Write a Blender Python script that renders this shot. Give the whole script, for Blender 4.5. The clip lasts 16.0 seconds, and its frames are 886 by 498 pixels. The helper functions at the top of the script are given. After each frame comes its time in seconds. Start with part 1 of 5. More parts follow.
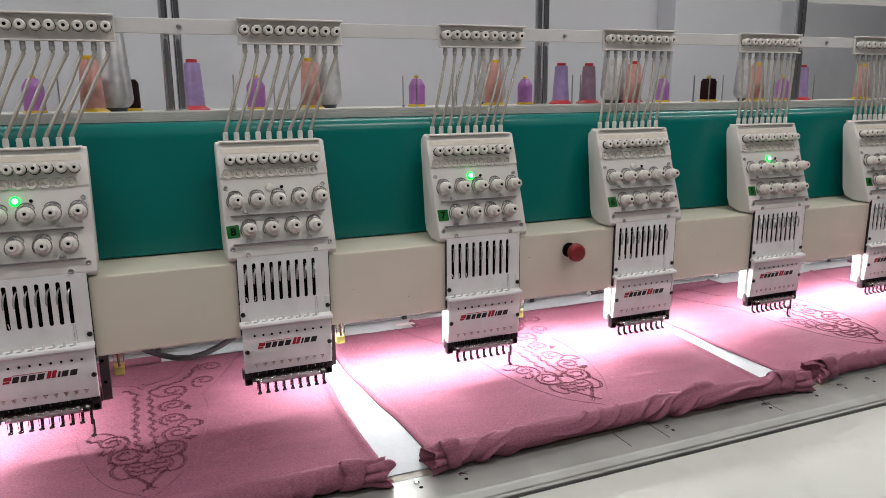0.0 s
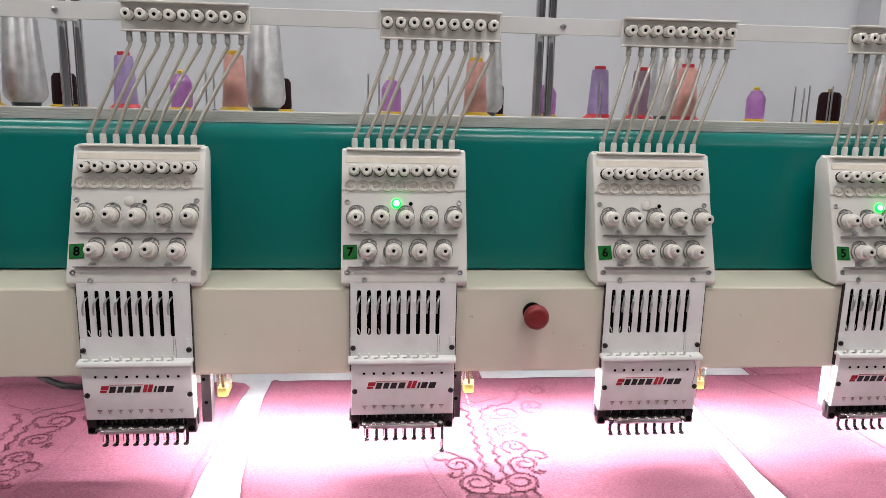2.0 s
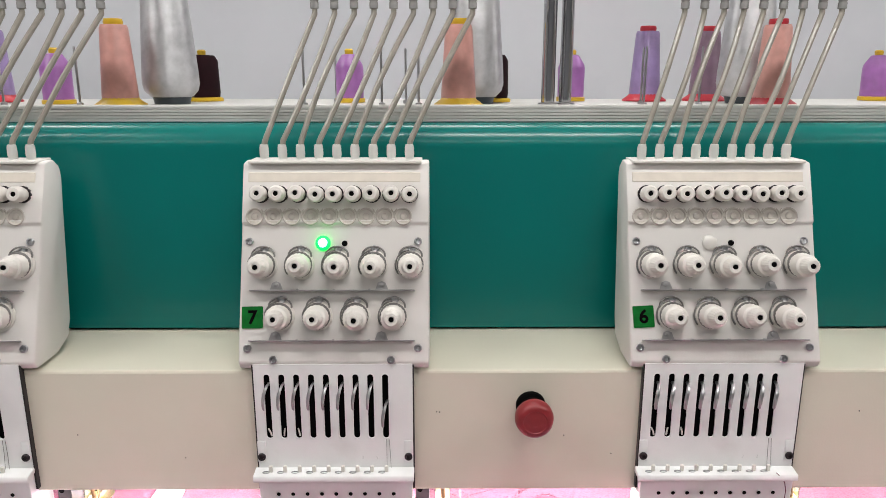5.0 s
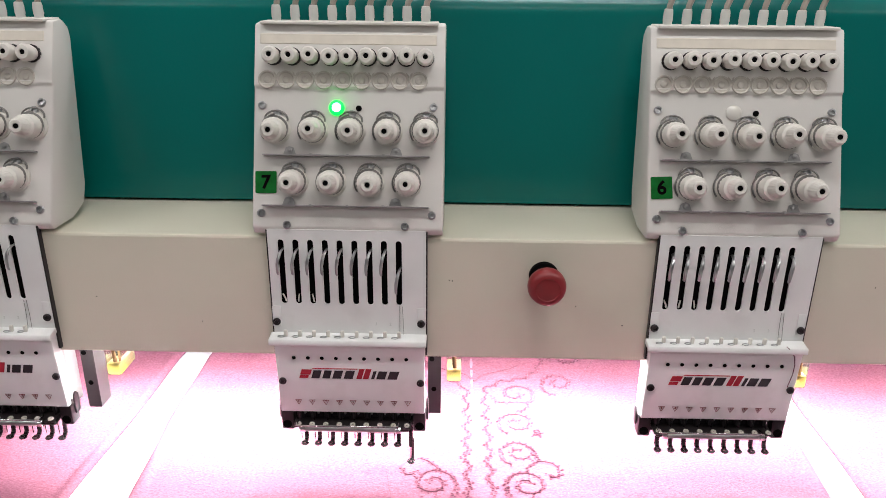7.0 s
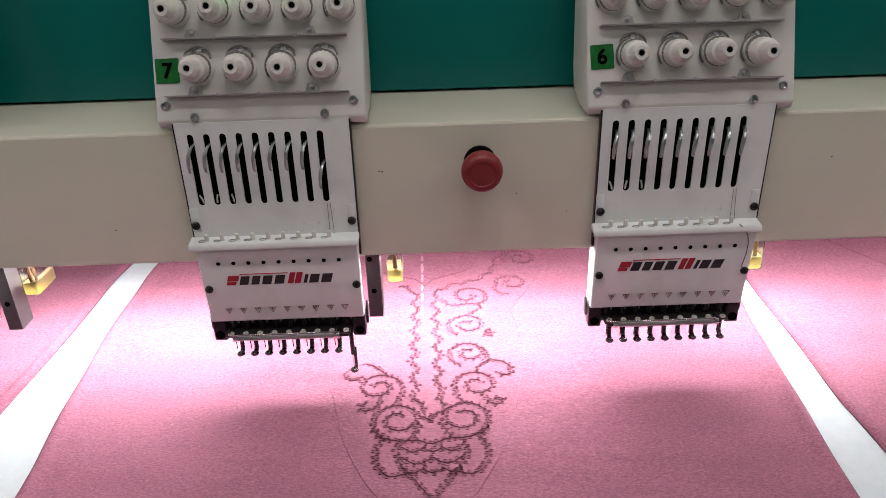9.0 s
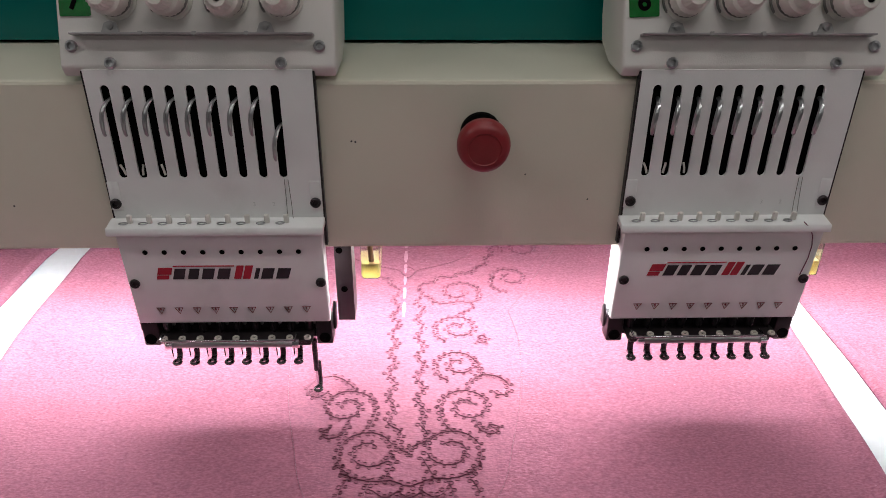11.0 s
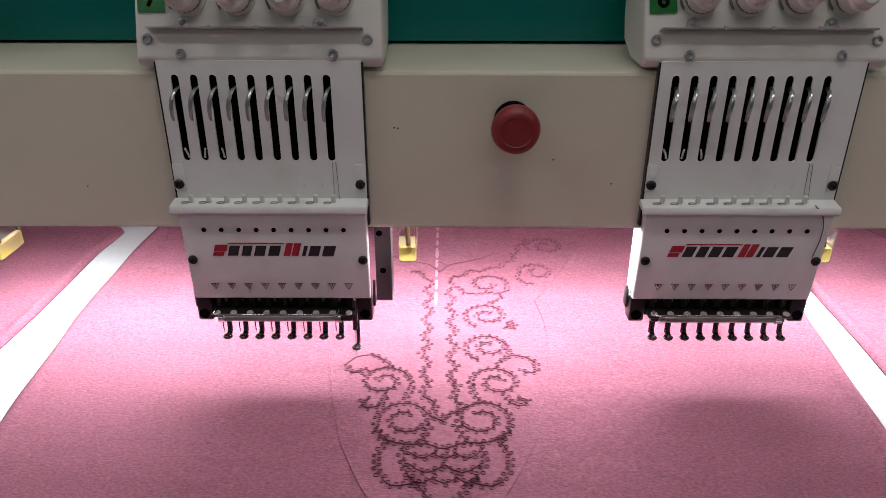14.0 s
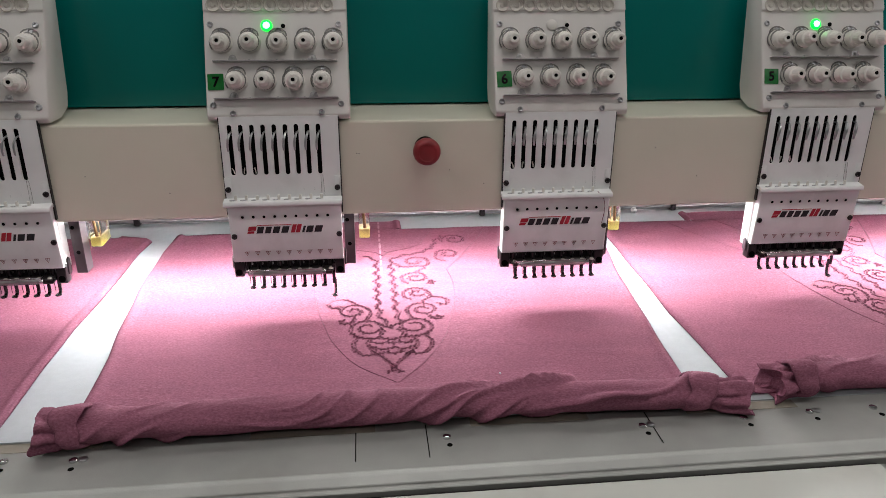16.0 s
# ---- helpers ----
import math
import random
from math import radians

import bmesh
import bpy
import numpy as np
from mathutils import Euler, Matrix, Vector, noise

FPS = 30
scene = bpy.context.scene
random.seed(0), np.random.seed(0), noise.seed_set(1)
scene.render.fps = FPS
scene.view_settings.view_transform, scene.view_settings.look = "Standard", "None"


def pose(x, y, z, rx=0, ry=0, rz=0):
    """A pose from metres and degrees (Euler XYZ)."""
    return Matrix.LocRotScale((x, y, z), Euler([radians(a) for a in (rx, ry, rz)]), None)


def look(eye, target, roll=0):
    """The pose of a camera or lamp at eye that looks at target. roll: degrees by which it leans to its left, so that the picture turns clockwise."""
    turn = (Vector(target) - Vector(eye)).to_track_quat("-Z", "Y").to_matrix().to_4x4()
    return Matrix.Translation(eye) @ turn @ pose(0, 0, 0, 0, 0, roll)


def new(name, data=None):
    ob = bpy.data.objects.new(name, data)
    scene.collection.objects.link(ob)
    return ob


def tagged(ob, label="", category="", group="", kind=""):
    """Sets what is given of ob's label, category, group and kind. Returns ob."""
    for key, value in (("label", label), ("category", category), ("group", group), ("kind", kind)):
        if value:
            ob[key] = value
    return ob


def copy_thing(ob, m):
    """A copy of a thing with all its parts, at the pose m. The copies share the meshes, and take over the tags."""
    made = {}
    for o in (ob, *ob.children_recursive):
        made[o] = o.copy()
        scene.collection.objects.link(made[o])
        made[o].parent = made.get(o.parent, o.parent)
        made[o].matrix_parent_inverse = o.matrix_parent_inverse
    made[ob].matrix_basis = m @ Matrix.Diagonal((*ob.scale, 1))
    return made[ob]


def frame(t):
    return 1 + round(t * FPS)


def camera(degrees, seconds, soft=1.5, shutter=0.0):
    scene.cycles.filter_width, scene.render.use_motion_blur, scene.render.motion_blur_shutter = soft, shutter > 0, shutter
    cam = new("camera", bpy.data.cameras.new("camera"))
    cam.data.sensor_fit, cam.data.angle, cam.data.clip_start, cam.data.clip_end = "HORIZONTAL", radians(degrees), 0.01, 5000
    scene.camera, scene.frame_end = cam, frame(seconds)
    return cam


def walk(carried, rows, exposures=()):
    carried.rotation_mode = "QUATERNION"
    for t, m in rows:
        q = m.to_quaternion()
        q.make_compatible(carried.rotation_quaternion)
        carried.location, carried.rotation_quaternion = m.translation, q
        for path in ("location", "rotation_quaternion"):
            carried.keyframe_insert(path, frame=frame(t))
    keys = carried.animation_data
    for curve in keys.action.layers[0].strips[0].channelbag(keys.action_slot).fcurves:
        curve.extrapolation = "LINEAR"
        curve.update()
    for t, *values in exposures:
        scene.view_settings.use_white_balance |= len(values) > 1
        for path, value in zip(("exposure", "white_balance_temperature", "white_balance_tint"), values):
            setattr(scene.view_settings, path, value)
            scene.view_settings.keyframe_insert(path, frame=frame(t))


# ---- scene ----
cam = camera(63.0, 16.0, soft=0.4)
PATH = [
    (0, (-0.626, -1.275, 1.489), (0.133, 0.524, 1.057), -0.4),
    (0.5, (-0.481, -1.234, 1.474), (0.115, 0.64, 1.114), 1.7),
    (1, (-0.36, -1.175, 1.468), (0.081, 0.722, 1.013), 0.3),
    (1.5, (-0.199, -1.124, 1.482), (0.078, 0.817, 1.085), 3.0),
    (2, (-0.046, -1.075, 1.472), (0.147, 0.876, 1.078), 1.3),
    (2.5, (0.023, -0.953, 1.495), (0.158, 1.014, 1.156), 1.2),
    (3, (0.077, -0.807, 1.508), (0.166, 1.173, 1.242), -0.4),
    (5.3, (0.11, -0.686, 1.482), (0.1, 1.25, 0.979), 0.6),
    (5.5, (0.108, -0.686, 1.474), (0.09, 1.247, 0.959), 1.0),
    (6, (0.111, -0.687, 1.463), (0.099, 1.231, 0.894), 0.7),
    (6.5, (0.112, -0.693, 1.45), (0.097, 1.204, 0.817), 0.7),
    (7, (0.111, -0.694, 1.438), (0.081, 1.183, 0.748), 0.6),
    (7.5, (0.111, -0.689, 1.423), (0.1, 1.156, 0.65), 0.2),
    (8, (0.116, -0.683, 1.413), (0.129, 1.139, 0.588), -0.2),
    (8.5, (0.13, -0.673, 1.404), (0.19, 1.149, 0.581), -0.3),
    (9, (0.158, -0.659, 1.384), (0.182, 1.139, 0.507), -1.7),
    (9.2, (0.174, -0.652, 1.381), (0.183, 1.129, 0.471), -2.2),
    (11.3, (0.154, -0.489, 1.321), (0.2, 1.266, 0.362), 0.9),
    (11.5, (0.146, -0.471, 1.312), (0.167, 1.261, 0.314), 0.6),
    (12, (0.123, -0.439, 1.279), (0.182, 1.303, 0.297), 1.0),
    (12.5, (0.126, -0.425, 1.27), (0.179, 1.302, 0.263), 0.7),
    (13, (0.122, -0.454, 1.265), (0.168, 1.296, 0.298), 0.9),
    (13.5, (0.13, -0.495, 1.284), (0.169, 1.274, 0.352), 0.6),
    (14, (0.149, -0.578, 1.315), (0.145, 1.225, 0.448), 0.1),
    (14.5, (0.165, -0.73, 1.325), (0.156, 1.078, 0.469), -0.2),
    (15, (0.17, -0.818, 1.355), (0.189, 1.021, 0.57), -0.5),
    (15.5, (0.146, -0.901, 1.381), (0.239, 0.956, 0.644), -0.1),
    (16, (0.121, -1.015, 1.393), (0.322, 0.839, 0.669), 0.3),
]
EXPOSURES = [(0, -0.1), (1, 0.1), (2, 0.28), (3, 0.5), (5.5, 0.55), (7, 0.15), (7.5, -0.07), (8, -0.2), (8.5, -0.34), (9, -0.5), (11.5, -0.93), (12.5, -1.05), (13, -1.05), (14, -0.95), (15, -0.64), (16, -0.50)]
walk(cam, [(t, look(eye, target, roll)) for t, eye, target, roll in PATH], EXPOSURES)

# ---- world, lights ----
world = bpy.data.worlds.new("world")
scene.world = world
world.use_nodes = True
world.node_tree.nodes["Background"].inputs[0].default_value = (0.9, 0.95, 1.0, 1)
world.node_tree.nodes["Background"].inputs[1].default_value = 0.03
scene.view_settings.exposure = 0.0
CEILING_POWER = {-2.2: 6.0, -0.6: 14.5, 1.0: 9.5}
LED_GLOW = 290.0


def area(name, x, y, z, sx, sy, power, colour=(1, 1, 1), rx=0):
    d = bpy.data.lights.new(name, "AREA")
    d.shape, d.size, d.size_y, d.energy, d.color = "RECTANGLE", sx, sy, power, colour
    ob = new(name, d)
    ob.matrix_basis = pose(x, y, z, rx)
    return ob


for ly in (-2.2, -0.6, 1.0):
    for lx in (-1.6, 0.4, 2.4):
        area("ceiling_lamp_light", lx, ly, 2.93, 1.2, 0.16, CEILING_POWER[ly], (1.0, 0.985, 0.97))


# ---- materials ----
def material(name, colour, rough=0.5, metal=0.0, var=0.06, scale=12.0, bump=0.0, bscale=200.0, coat=0.0, stain=None, spec=0.5):
    m = bpy.data.materials.new(name)
    m.use_nodes = True
    nt = m.node_tree
    b = nt.nodes["Principled BSDF"]
    tc = nt.nodes.new("ShaderNodeTexCoord")
    n1 = nt.nodes.new("ShaderNodeTexNoise")
    n1.inputs["Scale"].default_value, n1.inputs["Detail"].default_value = scale, 6
    nt.links.new(tc.outputs["Object"], n1.inputs["Vector"])
    ramp = nt.nodes.new("ShaderNodeValToRGB")
    lo = [c * (1 - var) for c in colour]
    hi = [min(1, c * (1 + var)) for c in colour]
    ramp.color_ramp.elements[0].position, ramp.color_ramp.elements[1].position = 0.3, 0.7
    ramp.color_ramp.elements[0].color = (*lo, 1)
    ramp.color_ramp.elements[1].color = (*hi, 1)
    nt.links.new(n1.outputs["Fac"], ramp.inputs["Fac"])
    out = ramp.outputs["Color"]
    if stain:
        n2 = nt.nodes.new("ShaderNodeTexNoise")
        n2.inputs["Scale"].default_value, n2.inputs["Detail"].default_value = stain[1], 8
        nt.links.new(tc.outputs["Object"], n2.inputs["Vector"])
        r2 = nt.nodes.new("ShaderNodeValToRGB")
        r2.color_ramp.elements[0].position, r2.color_ramp.elements[1].position = 0.55, 0.75
        r2.color_ramp.elements[1].color = (stain[2], stain[2], stain[2], 1)
        mx = nt.nodes.new("ShaderNodeMixRGB")
        mx.inputs[2].default_value = (*stain[0], 1)
        nt.links.new(n2.outputs["Fac"], r2.inputs["Fac"])
        nt.links.new(r2.outputs["Color"], mx.inputs[0])
        nt.links.new(out, mx.inputs[1])
        out = mx.outputs[0]
    nt.links.new(out, b.inputs["Base Color"])
    b.inputs["Roughness"].default_value, b.inputs["Metallic"].default_value = rough, metal
    b.inputs["Coat Weight"].default_value = coat
    b.inputs["Specular IOR Level"].default_value = spec
    if bump:
        n3 = nt.nodes.new("ShaderNodeTexNoise")
        n3.inputs["Scale"].default_value, n3.inputs["Detail"].default_value = bscale, 4
        nt.links.new(tc.outputs["Object"], n3.inputs["Vector"])
        bp = nt.nodes.new("ShaderNodeBump")
        bp.inputs["Strength"].default_value, bp.inputs["Distance"].default_value = bump, 0.001
        nt.links.new(n3.outputs["Fac"], bp.inputs["Height"])
        nt.links.new(bp.outputs["Normal"], b.inputs["Normal"])
    return m


def glow(name, colour, strength):
    m = bpy.data.materials.new(name)
    m.use_nodes = True
    b = m.node_tree.nodes["Principled BSDF"]
    b.inputs["Base Color"].default_value = (*colour, 1)
    b.inputs["Emission Color"].default_value = (*colour, 1)
    b.inputs["Emission Strength"].default_value = strength
    return m


def clear(name, colour, rough=0.1, ior=1.45, weight=1.0):
    m = bpy.data.materials.new(name)
    m.use_nodes = True
    b = m.node_tree.nodes["Principled BSDF"]
    b.inputs["Base Color"].default_value = (*colour, 1)
    b.inputs["Roughness"].default_value, b.inputs["IOR"].default_value = rough, ior
    b.inputs["Transmission Weight"].default_value = weight
    return m


def cloth_material(name, colour, dark, fleck):
    """Brushed jersey: fine mottled fibres, short slub along the width, sparse pale flecks."""
    m = bpy.data.materials.new(name)
    m.use_nodes = True
    nt = m.node_tree
    b = nt.nodes["Principled BSDF"]
    tc = nt.nodes.new("ShaderNodeTexCoord")

    def field(scale, detail):
        mp = nt.nodes.new("ShaderNodeMapping")
        mp.inputs["Scale"].default_value = scale
        n = nt.nodes.new("ShaderNodeTexNoise")
        n.inputs["Scale"].default_value, n.inputs["Detail"].default_value = 1.0, detail
        nt.links.new(tc.outputs["Object"], mp.inputs["Vector"])
        nt.links.new(mp.outputs["Vector"], n.inputs["Vector"])
        return n.outputs["Fac"]

    def ramp(value, p0, p1, c0, c1):
        r = nt.nodes.new("ShaderNodeValToRGB")
        r.color_ramp.elements[0].position, r.color_ramp.elements[1].position = p0, p1
        r.color_ramp.elements[0].color, r.color_ramp.elements[1].color = (*c0, 1), (*c1, 1)
        nt.links.new(value, r.inputs["Fac"])
        return r.outputs["Color"]

    def mixed(kind, fac, a, c):
        mx = nt.nodes.new("ShaderNodeMixRGB")
        mx.blend_type = kind
        if isinstance(fac, float):
            mx.inputs[0].default_value = fac
        else:
            nt.links.new(fac, mx.inputs[0])
        nt.links.new(a, mx.inputs[1])
        if isinstance(c, tuple):
            mx.inputs[2].default_value = (*c, 1)
        else:
            nt.links.new(c, mx.inputs[2])
        return mx.outputs[0]

    fibre = field((330, 620, 480), 4)
    slub = field((150, 400, 300), 3)
    base = ramp(fibre, 0.34, 0.66, dark, colour)
    base = mixed("MULTIPLY", 0.55, base, ramp(slub, 0.30, 0.62, (0.72, 0.70, 0.72), (1, 1, 1)))
    base = mixed("MULTIPLY", 0.35, base, ramp(field((9, 30, 9), 6), 0.3, 0.7, (0.7, 0.68, 0.7), (1, 1, 1)))
    base = mixed("MIX", ramp(field((150, 700, 500), 2), 0.71, 0.77, (0, 0, 0), (0.5, 0.5, 0.5)), base, fleck)
    nt.links.new(base, b.inputs["Base Color"])
    b.inputs["Roughness"].default_value = 0.9
    b.inputs["Specular IOR Level"].default_value = 0.06
    bp = nt.nodes.new("ShaderNodeBump")
    bp.inputs["Strength"].default_value, bp.inputs["Distance"].default_value = 0.7, 0.0006
    nt.links.new(fibre, bp.inputs["Height"])
    nt.links.new(bp.outputs["Normal"], b.inputs["Normal"])
    return m


def thread_material(name, colour, sheen=0.35):
    """Wound thread: fine rings round the cone."""
    m = material(name, colour, rough=sheen, var=0.18, scale=60)
    nt = m.node_tree
    b = nt.nodes["Principled BSDF"]
    tc = nt.nodes.new("ShaderNodeTexCoord")
    tg = nt.nodes.new("ShaderNodeTangent")
    tg.direction_type, tg.axis = "RADIAL", "Z"
    nt.links.new(tg.outputs["Tangent"], b.inputs["Tangent"])
    b.inputs["Anisotropic"].default_value, b.inputs["Anisotropic Rotation"].default_value = 0.85, 0.25
    b.inputs["Specular IOR Level"].default_value = 0.9
    w = nt.nodes.new("ShaderNodeTexWave")
    w.bands_direction = "Z"
    w.inputs["Scale"].default_value, w.inputs["Distortion"].default_value = 420, 3.0
    bp = nt.nodes.new("ShaderNodeBump")
    bp.inputs["Strength"].default_value, bp.inputs["Distance"].default_value = 0.10, 0.0004
    nt.links.new(tc.outputs["Object"], w.inputs["Vector"])
    nt.links.new(w.outputs["Color"], bp.inputs["Height"])
    nt.links.new(bp.outputs["Normal"], b.inputs["Normal"])
    return m


M_CASE = material("white_plastic", (0.68, 0.65, 0.62), 0.45, var=0.04, scale=9, bump=0.12, bscale=900, stain=((0.46, 0.40, 0.34), 14, 0.5))
M_PLATE = material("white_enamel", (0.78, 0.78, 0.77), 0.38, var=0.04, scale=15, bump=0.08, bscale=700, stain=((0.5, 0.48, 0.45), 22, 0.3))
M_KNOB = material("ivory_plastic", (0.68, 0.645, 0.60), 0.4, var=0.05, scale=40)
M_BEAM = material("cream_paint", (0.66, 0.625, 0.515), 0.42, var=0.05, scale=4, bump=0.1, bscale=500, stain=((0.48, 0.42, 0.33), 5, 0.3))
M_GREEN = material("green_gloss_paint", (0.0005, 0.150, 0.133), 0.24, var=0.08, scale=3, bump=0.04, bscale=60, spec=0.35)
M_ALU = material("brushed_aluminium", (0.70, 0.70, 0.69), 0.42, 0.75, var=0.08, scale=25, bump=0.1, bscale=500)
M_BAR = material("worn_aluminium", (0.37, 0.37, 0.35), 0.48, 0.6, var=0.1, scale=14, bump=0.15, bscale=600, stain=((0.30, 0.29, 0.26), 9, 0.5))
M_CHROME = material("chrome", (0.62, 0.62, 0.64), 0.08, 1.0, var=0.03)
M_STEEL = material("steel", (0.45, 0.45, 0.46), 0.3, 1.0, var=0.1, scale=60)
M_DARK = material("dark_steel", (0.035, 0.028, 0.031), 0.34, 0.6, var=0.2, scale=60)
M_SPRING = material("dull_spring_steel", (0.22, 0.21, 0.20), 0.35, 0.9, var=0.2, scale=90)
M_THREADBAR = material("grey_steel", (0.42, 0.41, 0.41), 0.30, 0.7, var=0.15, scale=60)
M_TAPE = material("dull_brown_tape", (0.24, 0.21, 0.17), 0.6, var=0.15, scale=50)
M_FOOT = material("burnished_steel", (0.045, 0.036, 0.040), 0.25, 0.7, var=0.2, scale=80)
# real black parts, and the shade inside holes and slots painted as black
M_BLACK = material("matt_black_and_hole_shade", (0.002, 0.002, 0.002), 0.9, var=0.2, spec=0.05)
M_BRACKET = material("grey_bracket_paint", (0.075, 0.055, 0.064), 0.5, 0.2, var=0.1, scale=30)
M_CREAM = material("cream_tape", (0.66, 0.60, 0.52), 0.5, var=0.06, scale=60)
M_DISC = material("frosted_plastic", (0.52, 0.48, 0.43), 0.25, var=0.05, scale=60)
M_RED = material("red_plastic", (0.21, 0.011, 0.015), 0.42, var=0.12, scale=70, bump=0.1, bscale=900)
M_STICKER = material("green_sticker", (0.004, 0.12, 0.018), 0.22, var=0.25, scale=90)
M_INK = material("black_ink", (0.012, 0.012, 0.014), 0.5)
M_LOGORED = material("red_ink", (0.42, 0.012, 0.03), 0.5)
M_TUBE = material("cloudy_tube", (0.29, 0.265, 0.225), 0.3, var=0.1, scale=80)
M_SLEEVE = material("grey_sleeve", (0.24, 0.235, 0.225), 0.5)
M_TRAY = material("pale_anodised_aluminium", (0.60, 0.59, 0.56), 0.45, 0.25, var=0.06, scale=18, bump=0.1, bscale=500)
M_RAIL = material("white_rail", (0.66, 0.65, 0.64), 0.4, 0.1, var=0.06, scale=12)
M_CLOTH = cloth_material("mauve_jersey", (0.312, 0.126, 0.178), (0.222, 0.077, 0.117), (0.46, 0.25, 0.32))
M_BACKING = material("white_backing", (0.43, 0.45, 0.475), 0.85, var=0.03, scale=80, bump=0.3, bscale=1200)
M_THREAD = material("burgundy_thread", (0.150, 0.032, 0.068), 0.45, var=0.3, scale=300)
# paler cloth tone for the painted glint along the pressed crease
M_GLINT = material("crease_glint", (0.40, 0.19, 0.25), 0.9, var=0.1, scale=300)
M_TABLE = material("grey_laminate", (0.50, 0.50, 0.46), 0.48, var=0.05, scale=5, bump=0.05, bscale=300, stain=((0.34, 0.33, 0.30), 9, 0.5))
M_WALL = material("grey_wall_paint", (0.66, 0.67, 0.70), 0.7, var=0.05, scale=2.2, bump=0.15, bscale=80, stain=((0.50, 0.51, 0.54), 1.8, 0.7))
# wall colour darkened on unseen sides, so chrome and knobs reflect contrast
M_WALL_UNSEEN = material("darkened_unseen_wall", (0.24, 0.24, 0.25), 0.7, var=0.1, scale=2.2)
M_FLOOR = material("concrete_floor", (0.36, 0.35, 0.33), 0.6, var=0.12, scale=3, bump=0.2, bscale=80)
M_CEIL = material("ceiling_paint", (0.75, 0.75, 0.74), 0.8, var=0.03, scale=3)
M_BASE_Y = material("yellow_cone", (0.62, 0.40, 0.02), 0.4)
M_BASE_R = material("red_cone", (0.45, 0.02, 0.035), 0.4)
M_BASE_D = material("dark_teal_cone", (0.03, 0.045, 0.055), 0.4)
T_PINK = thread_material("pink_thread", (0.50, 0.235, 0.20))
T_PURPLE = thread_material("purple_thread", (0.30, 0.10, 0.35))
T_LAV = thread_material("lavender_thread", (0.25, 0.17, 0.36))
T_MAUVE = thread_material("dusky_mauve_thread", (0.20, 0.11, 0.17))
T_BLACK = thread_material("maroon_black_thread", (0.014, 0.003, 0.005), 0.8)
T_BLACK.node_tree.nodes["Principled BSDF"].inputs["Specular IOR Level"].default_value = 0.15
T_SILVER = thread_material("silver_thread", (0.47, 0.47, 0.48), 0.46)
T_SILVER.node_tree.nodes["Principled BSDF"].inputs["Metallic"].default_value = 0.6
M_OIL = clear("yellow_oil", (1.0, 0.82, 0.26), 0.35)
M_BOTTLE = clear("clear_plastic", (0.93, 0.92, 0.85), 0.12)
M_CONN = clear("cloudy_connector", (0.92, 0.90, 0.86), 0.4, 1.4, 0.45)
M_FAINT = material("faint_ink", (0.60, 0.60, 0.59), 0.5)
M_MARK = material("faded_red_ink", (0.20, 0.035, 0.045), 0.6)
M_WICK = material("brown_wick", (0.28, 0.15, 0.06), 0.8)
# glow of the lens rim, standing in for the halo round the green lamp
M_LED_HALO = glow("green_led_halo", (0.0, 1.0, 0.045), 3.0)
M_LED_CORE = glow("green_led_core", (0.10, 1.0, 0.22), 14.0)
M_LED_OFF = material("grey_led_lens", (0.60, 0.57, 0.53), 0.3)
M_STRIP = glow("cool_white_led_strip", (0.95, 0.98, 0.98), LED_GLOW)
M_TUBELIGHT = glow("fluorescent_tube", (1.0, 0.98, 0.95), 3.0)


# ---- mesh helpers ----
def mesh_of(bm, name="m", smooth=False):
    me = bpy.data.meshes.new(name)
    bmesh.ops.recalc_face_normals(bm, faces=bm.faces)
    bm.to_mesh(me)
    bm.free()
    if smooth:
        for p in me.polygons:
            p.use_smooth = True
    if smooth is True:
        me.set_sharp_from_angle(angle=radians(40))
    return me


def thing(name, label, category, m=None, group="", kind=""):
    ob = new(name)
    ob.empty_display_size = 0.05
    if m is not None:
        ob.matrix_basis = m
    return tagged(ob, label, category, group, kind)


def part(name, data, mat, parent=None, label="", m=None):
    """One mesh object under a thing or part; data is a bmesh or a mesh that alike pieces share."""
    me = data if isinstance(data, bpy.types.Mesh) else mesh_of(data, name)
    if not me.materials:
        me.materials.append(mat)
    ob = new(name, me)
    if me.materials[0] != mat:
        ob.material_slots[0].link = "OBJECT"
        ob.material_slots[0].material = mat
    ob.parent = parent
    if m is not None:
        ob.matrix_basis = m
    return tagged(ob, label)


def box(x0, y0, z0, x1, y1, z1, bevel=0.0, seg=2, bm=None):
    own = bmesh.new()
    r = bmesh.ops.create_cube(own, size=1)
    for v in r["verts"]:
        v.co = Vector(((x0 + x1) / 2 + v.co.x * (x1 - x0), (y0 + y1) / 2 + v.co.y * (y1 - y0), (z0 + z1) / 2 + v.co.z * (z1 - z0)))
    if bevel:
        bmesh.ops.bevel(own, geom=own.edges[:], offset=bevel, segments=seg, profile=0.5, affect="EDGES")
    return merge(bm, own)


def merge(bm, own):
    if bm is None:
        return own
    me = bpy.data.meshes.new("tmp")
    own.to_mesh(me)
    own.free()
    bm.from_mesh(me)
    bpy.data.meshes.remove(me)
    return bm


